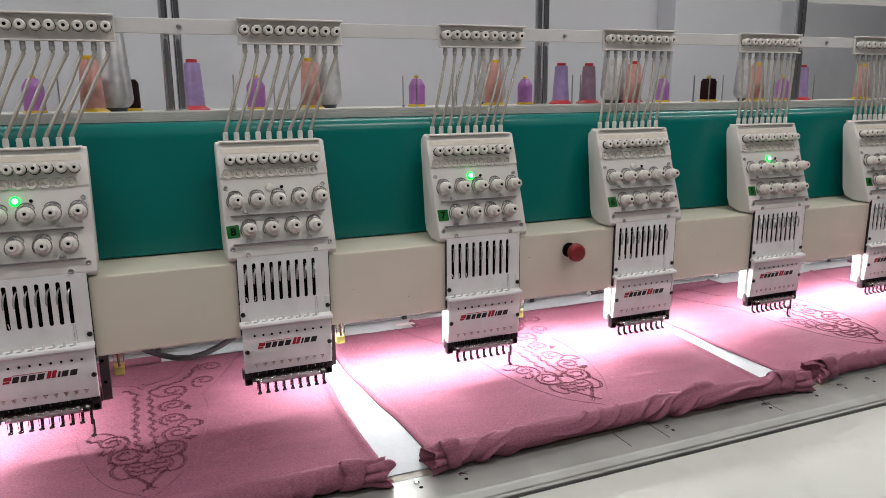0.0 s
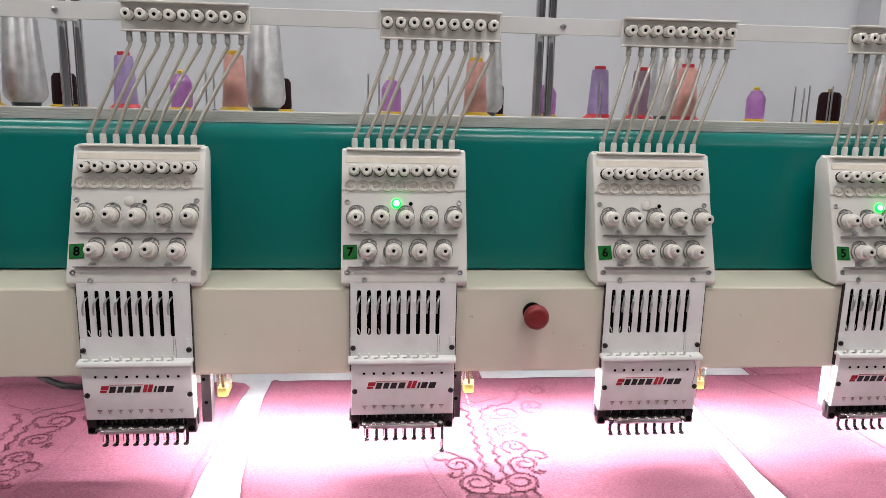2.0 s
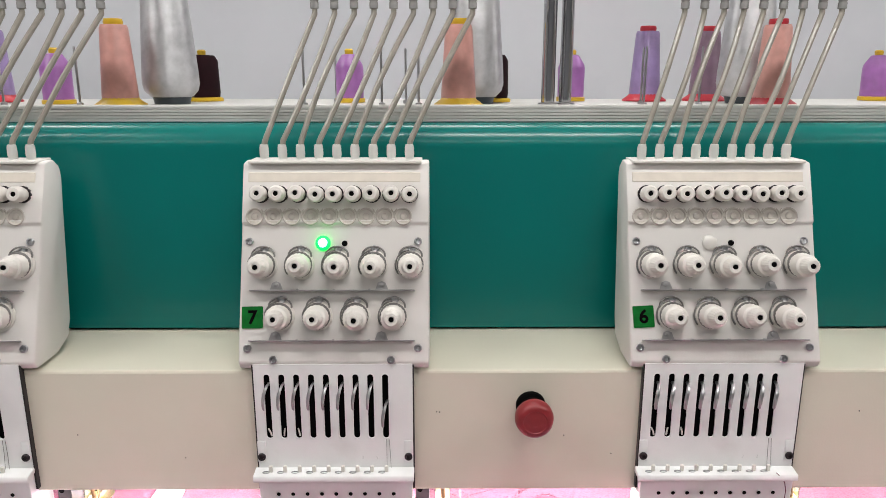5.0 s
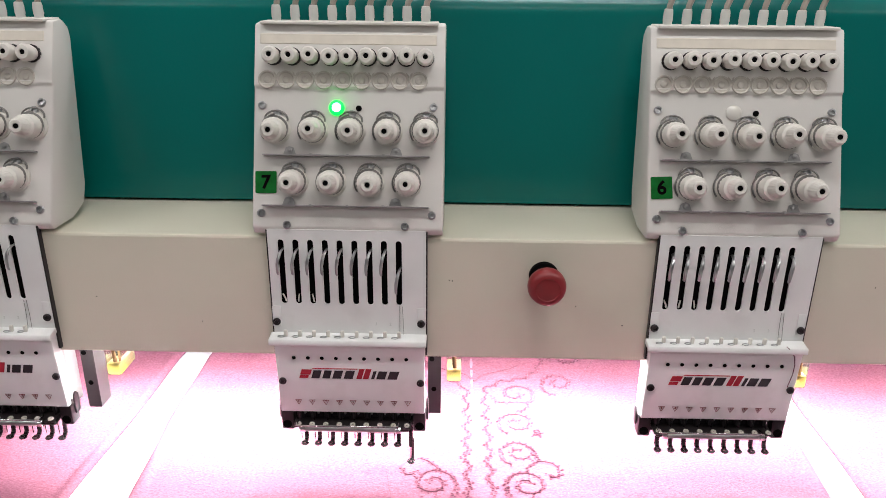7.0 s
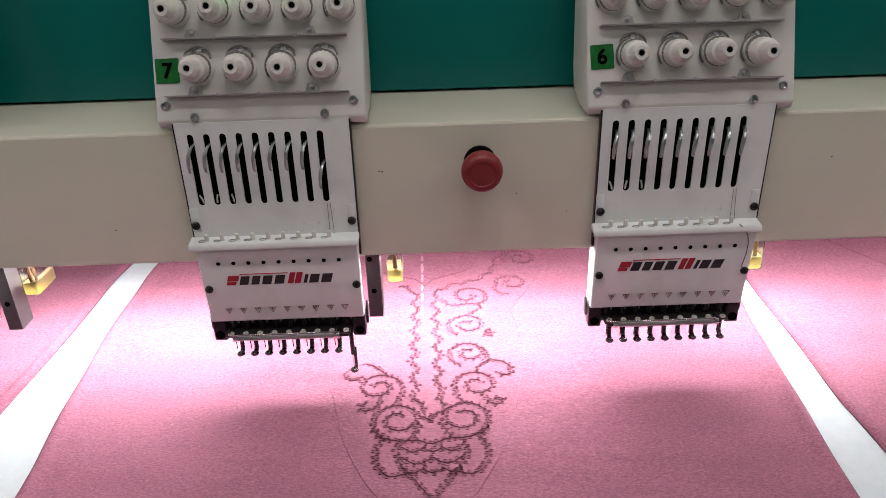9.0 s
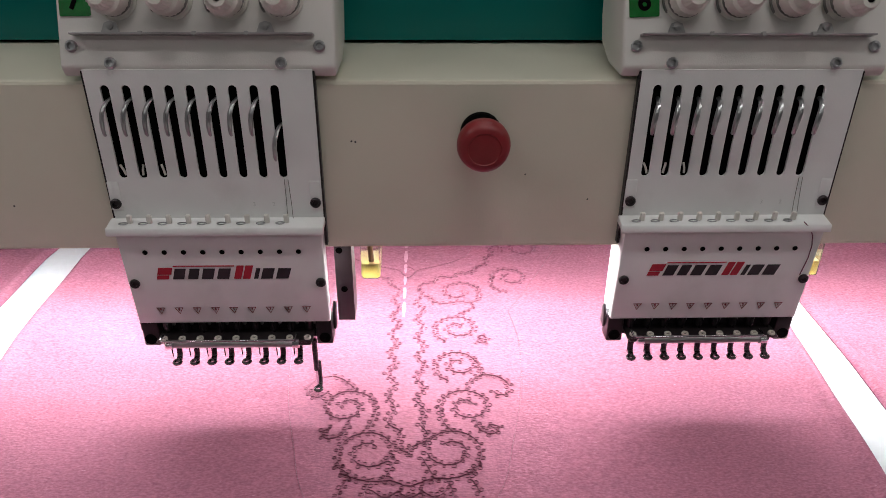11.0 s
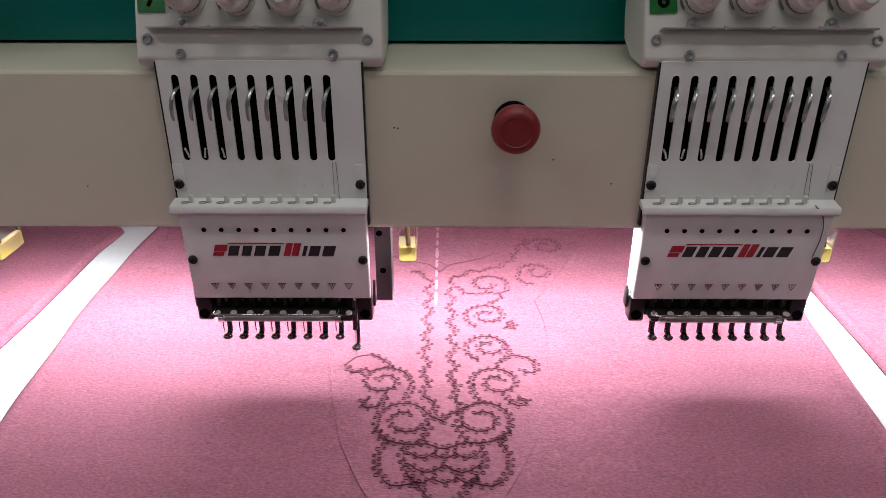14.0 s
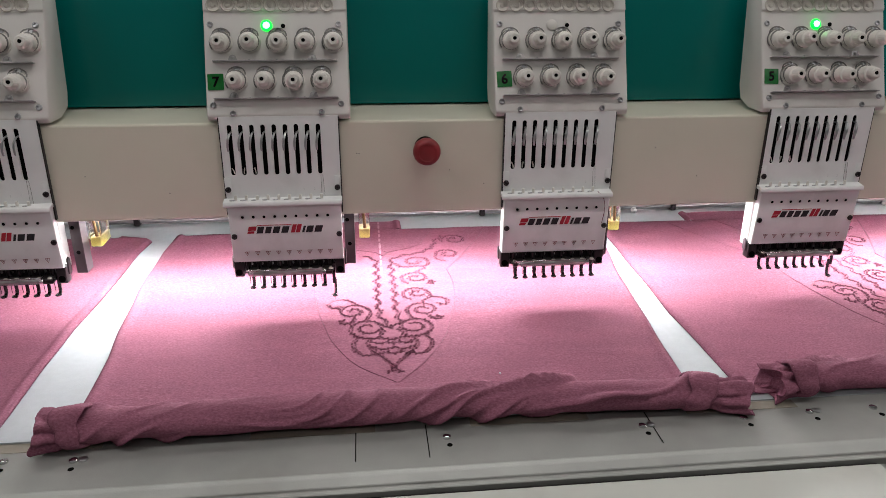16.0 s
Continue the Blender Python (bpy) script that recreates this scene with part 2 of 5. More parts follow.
def lathe(profile, seg=20, ridges=0, depth=0.0, bm=None):
    """Turned round local z: (radius, height) pairs; ridges press grooves into the outer rim."""
    own = bmesh.new()
    rings = []
    for r, z in profile:
        if r < 1e-6:
            rings.append([own.verts.new((0, 0, z))])
            continue
        ring = []
        for i in range(seg):
            a = 2 * math.pi * i / seg
            k = r - (depth if ridges and i % 2 else 0)
            ring.append(own.verts.new((k * math.cos(a), k * math.sin(a), z)))
        rings.append(ring)
    for a, b in zip(rings, rings[1:]):
        if len(a) == 1 and len(b) == 1:
            continue
        for i in range(seg):
            j = (i + 1) % seg
            if len(a) == 1:
                own.faces.new((a[0], b[j], b[i]))
            elif len(b) == 1:
                own.faces.new((a[i], a[j], b[0]))
            else:
                own.faces.new((a[i], a[j], b[j], b[i]))
    return merge(bm, own)


def sweep(points, radius, seg=8, bm=None, flat=1.0):
    """A round wire or tube along points."""
    own = bmesh.new()
    pts = [Vector(p) for p in points]
    rings = []
    side = None
    for i, p in enumerate(pts):
        d = (pts[min(i + 1, len(pts) - 1)] - pts[max(i - 1, 0)]).normalized()
        if side is None:
            side = d.orthogonal().normalized()
        side = (side - d * side.dot(d)).normalized()
        up = d.cross(side)
        r = radius(i / (len(pts) - 1)) if callable(radius) else radius
        rings.append([own.verts.new(p + side * r * math.cos(2 * math.pi * k / seg) + up * r * flat * math.sin(2 * math.pi * k / seg)) for k in range(seg)])
    for a, b in zip(rings, rings[1:]):
        for k in range(seg):
            own.faces.new((a[k], a[(k + 1) % seg], b[(k + 1) % seg], b[k]))
    own.faces.new(rings[0][::-1])
    own.faces.new(rings[-1])
    return merge(bm, own)


def extrude_poly(poly, x0, x1, bevel=0.0, seg=2):
    """A (y, z) outline pulled along x."""
    bm = bmesh.new()
    a = [bm.verts.new((x0, y, z)) for y, z in poly]
    b = [bm.verts.new((x1, y, z)) for y, z in poly]
    n = len(poly)
    bm.faces.new(a)
    bm.faces.new(b[::-1])
    for i in range(n):
        bm.faces.new((a[i], b[i], b[(i + 1) % n], a[(i + 1) % n]))
    bmesh.ops.recalc_face_normals(bm, faces=bm.faces)
    if bevel:
        bmesh.ops.bevel(bm, geom=bm.edges[:], offset=bevel, segments=seg, profile=0.5, affect="EDGES")
    return bm


def plate_with_holes(outer, holes, thick):
    """A flat plate in local x, y with holes cut through, thick along z (top at z = 0)."""
    bm = bmesh.new()
    for loop in [outer] + holes:
        vs = [bm.verts.new((x, y, 0)) for x, y in loop]
        for i in range(len(vs)):
            bm.edges.new((vs[i], vs[(i + 1) % len(vs)]))
    bmesh.ops.triangle_fill(bm, use_beauty=True, use_dissolve=False, edges=bm.edges[:], normal=(0, 0, 1))
    r = bmesh.ops.extrude_face_region(bm, geom=bm.faces[:])
    for v in [g for g in r["geom"] if isinstance(g, bmesh.types.BMVert)]:
        v.co.z -= thick
    return bm


def stadium(cx, y0, y1, w, n=6):
    r = w / 2
    pts = [(cx + r * math.cos(math.pi * i / n), y1 - r + r * math.sin(math.pi * i / n)) for i in range(n + 1)]
    pts += [(cx + r * math.cos(math.pi + math.pi * i / n), y0 + r + r * math.sin(math.pi + math.pi * i / n)) for i in range(n + 1)]
    return pts


def round_rect(x0, y0, x1, y1, r, n=4):
    pts = []
    for cx, cy, a in ((x1 - r, y1 - r, 0), (x0 + r, y1 - r, 90), (x0 + r, y0 + r, 180), (x1 - r, y0 + r, 270)):
        pts += [(cx + r * math.cos(radians(a + 90 * i / n)), cy + r * math.sin(radians(a + 90 * i / n))) for i in range(n + 1)]
    return pts


def writing(name, text, size, mat, parent, m, bold=0.00035):
    c = bpy.data.curves.new(name, "FONT")
    c.body, c.size, c.align_x, c.align_y, c.extrude = text, size, "CENTER", "CENTER", 0.00015
    c.offset = bold
    tmp = bpy.data.objects.new("tmp_text", c)
    scene.collection.objects.link(tmp)
    me = bpy.data.meshes.new_from_object(tmp.evaluated_get(bpy.context.evaluated_depsgraph_get()))
    bpy.data.objects.remove(tmp)
    bpy.data.curves.remove(c)
    me.materials.clear()
    return part(name, me, mat, parent, "", m)


# ---- room ----
def slab(name, x0, y0, z0, x1, y1, z1, mat, label=""):
    ob = part(name, box(x0, y0, z0, x1, y1, z1), mat, None, label)
    return tagged(ob, label, "", "", "structure")


slab("floor", -4, -4, -0.1, 5, 2.2, 0.0, M_FLOOR, "grey concrete workshop floor")
slab("wall_north", -4, 2.2, 0, 5, 2.35, 3.0, M_WALL, "plain light grey painted wall behind the machine")
slab("wall_south", -4, -4.15, 0, 5, -4, 3.0, M_WALL_UNSEEN, "unseen wall, darkened for contrast in the chrome")
slab("wall_west", -4.15, -4, 0, -4, 2.2, 3.0, M_WALL, "plain light grey painted wall")
slab("wall_east", 5, -4, 0, 5.15, 2.2, 3.0, M_WALL_UNSEEN, "unseen wall, darkened for contrast in the chrome")
slab("wall_pier", 2.17, 2.05, 0, 2.95, 2.2, 3.0, M_WALL, "plain grey wall pier")
slab("ceiling", -4, -4, 3.0, 5, 2.2, 3.1, M_CEIL, "white painted ceiling")
for ly in (-2.2, -0.6, 1.0):
    for lx in (-1.6, 0.4, 2.4):
        lamp = thing("ceiling_light", "white fluorescent batten on the ceiling", "ceiling light", pose(lx, ly, 3.0), "ceiling lights")
        part("housing", box(-0.62, -0.06, -0.05, 0.62, 0.06, 0, 0.008), M_CASE, lamp)
        part("diffuser", box(-0.6, -0.05, -0.058, 0.6, 0.05, -0.05), M_TUBELIGHT, lamp, "glowing diffuser")

# ---- machine frame ----
X0, X1 = -1.7, 2.8
BEAM_Y, BEAM_Z0, BEAM_Z1 = 0.0065, 1.054, 1.194
beam = thing("machine_beam", "cream painted steel beam of an embroidery machine", "machine beam")
part("beam_body", extrude_poly([(BEAM_Y, BEAM_Z0), (BEAM_Y, BEAM_Z1 - 0.002), (0.30, BEAM_Z1), (0.30, BEAM_Z0)], X0, X1, 0.003), M_BEAM, beam)
part("rear_post", box(X0, 0.30, 0.2, X0 + 0.12, 0.5, 1.19, 0.004), M_BEAM, beam)
part("rear_post", box(X1 - 0.12, 0.30, 0.2, X1, 0.5, 1.19, 0.004), M_BEAM, beam)

cover = thing("machine_cover", "glossy green painted metal cover with rounded top", "machine cover")
gy, gt = 0.124, 1.434
outline = [(gy, BEAM_Z1 + 0.002)] + [(gy + 0.028 - 0.028 * math.cos(radians(a)), gt - 0.028 + 0.028 * math.sin(radians(a))) for a in range(0, 91, 9)] + [(0.30, gt), (0.30, BEAM_Z1 + 0.002)]
part("front_panel", mesh_of(extrude_poly(outline, X0, X1), "front_panel", True), M_GREEN, cover)
part("rear_panel", box(X0, 0.302, BEAM_Z1 + 0.002, X1, 0.46, gt), M_GREEN, cover)

# ---- thread stand on the cover ----
stand = thing("thread_stand", "long aluminium thread stand tray with grooved front edge", "thread stand")
grooves = [(0.156, 1.4342)]
for i in range(5):
    z = 1.4350 + i * 0.0036
    grooves += [(0.153, z), (0.153, z + 0.0026), (0.1542, z + 0.0029), (0.1542, z + 0.0035)]
part("tray", extrude_poly(grooves + [(0.156, 1.4535), (0.163, 1.4535), (0.164, 1.4490), (0.46, 1.4490), (0.46, 1.4342)], X0, X1), M_TRAY, stand)
STAND_Z = 1.4490

pin_mesh = None


def stand_pin(x, y, h=0.062):
    global pin_mesh
    if pin_mesh is None:
        pin_mesh = mesh_of(lathe([(0, 0), (0.004, 0), (0.004, 0.004), (0.0015, 0.005), (0.0015, 0.069), (0.001, 0.071), (0, 0.071)], 10), "pin", True)
    part("spool_pin", pin_mesh, M_STEEL, stand, "", pose(x, y, STAND_Z))


def spool(kind, x, y):
    """A cone of thread on the stand: (wound profile, top, base) by kind."""
    s = thing("thread_cone", SPOOLS[kind][0], "thread cone", pose(x, y, STAND_Z + 0.0005, 0, 0, random.uniform(0, 360)), "thread cones on the stand")
    if kind not in spool_meshes:
        _, prof, top, base, wm, cm = SPOOLS[kind]
        spool_meshes[kind] = (mesh_of(lathe(base, 24), "base", True), mesh_of(lathe(prof, 28), "wound", True), mesh_of(lathe(top, 20), "tip", True))
    base, wound, tip = spool_meshes[kind]
    wm, cm = SPOOLS[kind][4:]
    part("cone_base", base, cm, s)
    part("wound_thread", wound, wm, s)
    part("cone_tip", tip, cm, s)


spool_meshes = {}
BIG = [(0.010, 0.008), (0.0215, 0.009), (0.0215, 0.012), (0.0165, 0.092), (0.015, 0.096), (0.006, 0.096)]
BIG_TIP = [(0.0, 0.095), (0.0105, 0.0955), (0.0115, 0.099), (0.0105, 0.103), (0.004, 0.1035), (0, 0.1035)]
BIG_BASE = [(0, 0), (0.031, 0), (0.0305, 0.002), (0.022, 0.008), (0.0205, 0.013), (0, 0.013)]
SMALL = [(0.010, 0.004), (0.0185, 0.005), (0.019, 0.045), (0.018, 0.050), (0.010, 0.063), (0.006, 0.064)]
SMALL_TIP = [(0, 0.063), (0.0055, 0.064), (0.006, 0.069), (0.004, 0.071), (0, 0.071)]
SMALL_BASE = [(0, 0), (0.0205, 0), (0.0205, 0.005), (0.018, 0.006), (0, 0.006)]
SPOOLS = {
    "pink": ("tall cone of shiny salmon pink thread on a yellow base", BIG, BIG_TIP, BIG_BASE, T_PINK, M_BASE_Y),
    "pink_red": ("tall cone of shiny salmon pink thread on a red base", BIG, BIG_TIP, BIG_BASE, T_PINK, M_BASE_R),
    "lavender": ("tall cone of lavender thread on a red base", BIG, BIG_TIP, BIG_BASE, T_LAV, M_BASE_R),
    "mauve": ("tall cone of dusky mauve thread on a red base", BIG, BIG_TIP, BIG_BASE, T_MAUVE, M_BASE_R),
    "purple": ("small spool of shiny purple thread on a yellow base", SMALL, SMALL_TIP, SMALL_BASE, T_PURPLE, M_BASE_Y),
    "black": ("small spool of maroon black thread on a yellow base", [(0.010, 0.004), (0.0215, 0.005), (0.0225, 0.012), (0.0215, 0.056), (0.017, 0.063), (0.006, 0.064)], SMALL_TIP, [(0, 0), (0.026, 0), (0.026, 0.004), (0.02, 0.006), (0, 0.006)], T_BLACK, M_BASE_Y),
    "silver": ("large cone of silver metallic thread on a dark base", [(0.020, 0.0085), (0.0265, 0.0090), (0.0338, 0.0170), (0.0358, 0.0260), (0.0352, 0.042), (0.0275, 0.148), (0.0245, 0.153), (0.008, 0.152)], [(0, 0.151), (0.009, 0.152), (0.009, 0.158), (0, 0.159)], [(0, 0), (0.0225, 0), (0.0230, 0.004), (0.0245, 0.0085), (0.020, 0.0100), (0, 0.0100)], T_SILVER, M_BASE_D),
}
for kind, x, y in (
    ("lavender", -0.503, 0.345), ("purple", -0.386, 0.28), ("pink", -0.284, 0.230), ("silver", -0.240, 0.285), ("black", -0.226, 0.375),
    ("purple", -0.012, 0.33), ("pink", 0.134, 0.225), ("silver", 0.159, 0.290), ("black", 0.184, 0.345),
    ("purple", 0.299, 0.375), ("lavender", 0.405, 0.375), ("mauve", 0.493, 0.380), ("pink_red", 0.523, 0.230), ("silver", 0.515, 0.295),
    ("purple", 0.745, 0.390), ("black", 0.90, 0.38), ("pink", 0.925, 0.230), ("silver", 0.965, 0.30),
    ("lavender", 1.25, 0.37), ("purple", 1.13, 0.33), ("pink", 1.33, 0.23),
    ("silver", -0.655, 0.29), ("black", -0.629, 0.390), ("pink", -0.690, 0.225), ("purple", -0.79, 0.28), ("lavender", -0.90, 0.345), ("pink", -1.1, 0.22),
):
    spool(kind, x, y)
for x, y in ((-0.435, 0.24), (-0.34, 0.33), (-0.33, 0.22), (-0.055, 0.22), (-0.035, 0.36), (0.040, 0.22), (0.066, 0.30), (0.085, 0.22),
             (0.362, 0.22), (0.372, 0.27), (0.43, 0.22), (0.755, 0.22), (0.775, 0.30), (0.80, 0.22), (0.83, 0.36), (0.885, 0.36), (-0.75, 0.3), (-0.86, 0.22), (1.0, 0.24), (1.15, 0.24)):
    stand_pin(x, y)

# chrome posts that carry the guide rails
for x in (-1.345, -0.545, 0.255, 1.055, 1.855):
    post = thing("chrome_post", "pair of polished chrome posts behind the thread rail", "post", pose(x, 0.218, STAND_Z), "chrome posts")
    for dx, dy, r in ((-0.0115, 0, 0.0082), (0.0105, 0.006, 0.0078)):
        part("pole", mesh_of(lathe([(0, 0), (r, 0), (r, 0.75), (0, 0.75)], 20), "pole", True), M_CHROME, post, "", pose(dx, dy, 0))
        part("foot", mesh_of(lathe([(0, 0), (r + 0.004, 0), (r + 0.004, 0.004), (r, 0.005), (0, 0.005)], 20), "foot", True), M_STEEL, post, "", pose(dx, dy, 0))

# guide rails
RAIL_Y = 0.142
rail = thing("guide_rail", "white flat metal rail carrying thread guides", "guide rail")
part("flat_bar", box(X0, RAIL_Y, 1.5880, X1, RAIL_Y + 0.004, 1.6145, 0.0008, 1), M_RAIL, rail)
bolt_hole_mesh = mesh_of(lathe([(0.0032, 0), (0.0032, 0.0005), (0, 0.0005)], 12), "bolt_hole")
bolt_mesh = mesh_of(lathe([(0, 0.004), (0.0028, 0.004), (0.0045, 0.0032), (0.0048, 0)], 12), "bolt", True)
upper = thing("guide_rail", "slim white metal rail high above the thread cones", "guide rail")
part("flat_bar", box(X0, 0.235, 1.712, X1, 0.239, 1.728, 0.0008, 1), M_RAIL, upper)
for x in (-1.345, -0.545, 0.255, 1.055, 1.855):
    part("bolt", bolt_mesh, M_STEEL, rail, "", Matrix.Translation((x + 0.010, RAIL_Y, 1.601)) @ pose(0, 0, 0, 90))
    part("clamp", box(x - 0.016, RAIL_Y + 0.004, 1.591, x + 0.016, 0.210, 1.612, 0.001, 1), M_RAIL, rail)
    part("clamp", box(x - 0.012, 0.227, 1.713, x + 0.018, 0.235, 1.727, 0.001, 1), M_RAIL, upper)

# ---- thread guides with tubes, one set a head ----
HEADS = [(-0.8, "9", True), (-0.4, "8", False), (0.0, "7", True), (0.4, "6", False), (0.8, "5", True), (1.2, "4", False), (1.6, "3", True)]
TILT_P = radians(20)
S20, C20 = math.sin(TILT_P), math.cos(TILT_P)
PANEL = Matrix(((1, 0, 0, 0), (0, S20, -C20, 0), (0, C20, S20, 1.203), (0, 0, 0, 1)))
FRONT = Matrix(((1, 0, 0, 0), (0, 0, -1, 0), (0, 1, 0, 0), (0, 0, 0, 1)))


def on_panel(x, u, n=0.0, turn=0.0):
    return PANEL @ Matrix.Translation((x, u, n)) @ pose(0, 0, 0, 0, 0, turn)


NAME_S = 0.0884
NAME_C = math.sqrt(1 - NAME_S ** 2)
NAME = Matrix(((1, 0, 0, 0), (0, -NAME_S, -NAME_C, -0.0100), (0, NAME_C, -NAME_S, 1.0785), (0, 0, 0, 1)))


def on_name_plate(x, z, out=0.0, turn=0.0):
    return NAME @ Matrix.Translation((x, (z - 1.0785) / NAME_C, out)) @ pose(0, 0, 0, 0, 0, turn)


def on_front(x, z, out=0.0, turn=0.0):
    return FRONT @ Matrix.Translation((x, z, out)) @ pose(0, 0, 0, 0, 0, turn)


GX = [-0.024 + 0.0213 * i for i in range(9)]
CX = [-0.075 + 0.0192 * i for i in range(9)]


def thread_guide():
    g = thing("thread_guide", "white thread guide block with nine eyelets and cloudy plastic tubes", "thread guide", pose(0, 0, 0), "thread guides")
    bm = box(-0.036, RAIL_Y - 0.006, 1.570, 0.160, RAIL_Y - 0.0005, 1.612, 0.0012, 1)
    box(-0.036, RAIL_Y - 0.018, 1.6115, 0.160, RAIL_Y - 0.0005, 1.615, 0.001, 1, bm)
    box(-0.036, RAIL_Y - 0.016, 1.5685, 0.160, RAIL_Y - 0.0005, 1.5715, 0.001, 1, bm)
    part("guide_plate", bm, M_CASE, g)
    eye = mesh_of(lathe([(0.0085, 0), (0.0085, 0.004), (0.0075, 0.006), (0.0065, 0.006), (0.0072, 0.009), (0.0085, 0.011), (0.0085, 0.0165), (0.0065, 0.0185), (0.0035, 0.0185), (0.0025, 0.016), (0, 0.0155)], 20), "eyelet", True)
    hole = mesh_of(lathe([(0.0031, 0), (0.0031, 0.0008), (0, 0.0008)], 12), "eye_hole", True)
    washer = mesh_of(lathe([(0.0095, 0), (0.0095, 0.0012), (0, 0.0012)], 18), "washer", True)
    sleeve = mesh_of(lathe([(0, 0), (0.0042, 0), (0.0046, -0.003), (0.0040, -0.004), (0.0046, -0.005), (0.0046, -0.008), (0.0040, -0.009), (0.0046, -0.010), (0.0046, -0.016), (0.003, -0.0165), (0, -0.0165)], 12), "sleeve", True)
    for i, x in enumerate(GX):
        e = part("eyelet", eye, M_KNOB, g, "", Matrix.Translation((x, RAIL_Y - 0.006, 1.594)) @ pose(0, 0, 0, 90))
        # black disc paints the shade inside the eyelet
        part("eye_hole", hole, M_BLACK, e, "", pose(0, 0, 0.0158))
        part("washer", washer, M_DARK, e, "", pose(0, 0, 0.0004))
        part("sleeve", sleeve, M_SLEEVE, g, "grey sleeve", pose(x, RAIL_Y - 0.009, 1.5695))
        a = Vector((x, RAIL_Y - 0.009, 1.557))
        b = Vector((CX[i], 0.082, 1.4090))
        bend = a + Vector((0, 0, -0.009))
        pts = [a, bend] + [bend.lerp(b + Vector((0.0012, 0.001, 0.0075)), k / 8) + Vector((0.004 * math.sin(math.pi * k / 8) * math.sin(i * 2.3), -0.003 * math.sin(math.pi * k / 8), 0)) for k in range(1, 9)] + [b]
        part("tube", mesh_of(sweep(pts, 0.0031, 8), "tube", True), M_TUBE, g, "cloudy plastic tube")
    return g


guide = thread_guide()
guide.matrix_basis = pose(HEADS[0][0], 0, 0.003)
for hx, _, _ in HEADS[1:]:
    copy_thing(guide, pose(hx, 0, 0.003))


# ---- embroidery heads ----
def shared_head_meshes():
    d = {}
    d["connector"] = mesh_of(lathe([(0, 0), (0.0046, 0), (0.0046, 0.003), (0.0050, 0.004), (0.0048, 0.012), (0.0042, 0.015), (0.0034, 0.0155), (0, 0.0155)], 14), "connector", True)
    d["guide_knob"] = mesh_of(lathe([(0.0092, 0), (0.0092, 0.0025), (0.0072, 0.003), (0.0072, 0.006), (0.0085, 0.008), (0.0085, 0.016), (0.0068, 0.019), (0.0035, 0.0195), (0.0022, 0.0175), (0, 0.017)], 24, 1, 0.0003), "guide_knob", True)
    d["washer"] = mesh_of(lathe([(0.0091, 0), (0.0091, 0.0024), (0, 0.0024)], 20), "washer", True)
    d["eye_hole"] = mesh_of(lathe([(0.0025, 0), (0.0025, 0.0012), (0, 0.0012)], 12), "eye_hole", True)
    d["disc"] = mesh_of(lathe([(0.0092, 0), (0.0092, 0.0018), (0.0086, 0.0024), (0.0076, 0.0022), (0.0070, 0.0010), (0.0036, 0.0010), (0.0030, 0.0022), (0.002, 0.0026), (0, 0.0026)], 24), "disc", True)
    d["tension_dish"] = mesh_of(lathe([(0.0150, 0), (0.0150, 0.002), (0.0135, 0.0028), (0.0105, 0.0032), (0.0140, 0.0045), (0.0140, 0.0065), (0.0115, 0.0075), (0, 0.0075)], 28), "tension_dish", True)
    d["tension_knob"] = mesh_of(lathe([(0.0125, 0.007), (0.0128, 0.010), (0.0116, 0.012), (0.0118, 0.020), (0.0092, 0.0215), (0.0082, 0.030), (0.0062, 0.0325), (0.0035, 0.0325), (0.0025, 0.031), (0, 0.0305)], 40, 1, 0.0005), "tension_knob", True)
    arc = [(0.0155 * math.cos(radians(a)), 0.0155 * math.sin(radians(a)), 0.003) for a in range(95, 225, 10)]
    bm = sweep(arc, 0.0009, 6)
    sweep([(0.0118 * math.cos(radians(a)), 0.0100 + 0.0092 * math.sin(radians(a)), 0.0025) for a in range(-10, 191, 10)], 0.0010, 6, bm)
    sweep([(-0.0155 * math.cos(radians(a)), -0.0155 * math.sin(radians(a)), 0.002) for a in range(-10, 50, 12)], 0.0007, 5, bm)
    d["knob_ring_shade"] = mesh_of(lathe([(0.0137, 0), (0.0137, 0.0013), (0, 0.0013)], 24), "washer", True)
    d["check_spring"] = mesh_of(bm, "check_spring", True)
    bm = lathe([(0.0042, 0), (0.0042, 0.0016), (0.0034, 0.0024), (0.0024, 0.0024), (0.0019, 0.0006), (0, 0.0004)], 14)
    d["screw"] = mesh_of(bm, "screw", True)
    bm = box(-0.084, -0.0008, 0, 0.084, 0.0006, 0.0085, 0.0003, 1)
    for tx in (-0.058, 0.050):
        bm2 = plate_with_holes([(tx - 0.007, 0), (tx + 0.007, 0), (tx + 0.004, 0.008), (tx, 0.0095), (tx - 0.004, 0.008)], [], 0.001)
        bmesh.ops.translate(bm2, verts=bm2.verts, vec=(0, 0, 0.0015))
        merge(bm, bm2)
        bm3 = lathe([(0.0025, 0.0015), (0.0025, 0.003), (0, 0.0035)], 10)
        bmesh.ops.translate(bm3, verts=bm3.verts, vec=(tx, 0.0055, 0))
        merge(bm, bm3)
    for tx in (-0.035, 0.002, 0.038):
        box(tx - 0.0012, -0.0014, 0.0065, tx + 0.0012, 0.0014, 0.0092, 0, 2, bm)
    d["spring_bar"] = mesh_of(bm, "spring_bar")
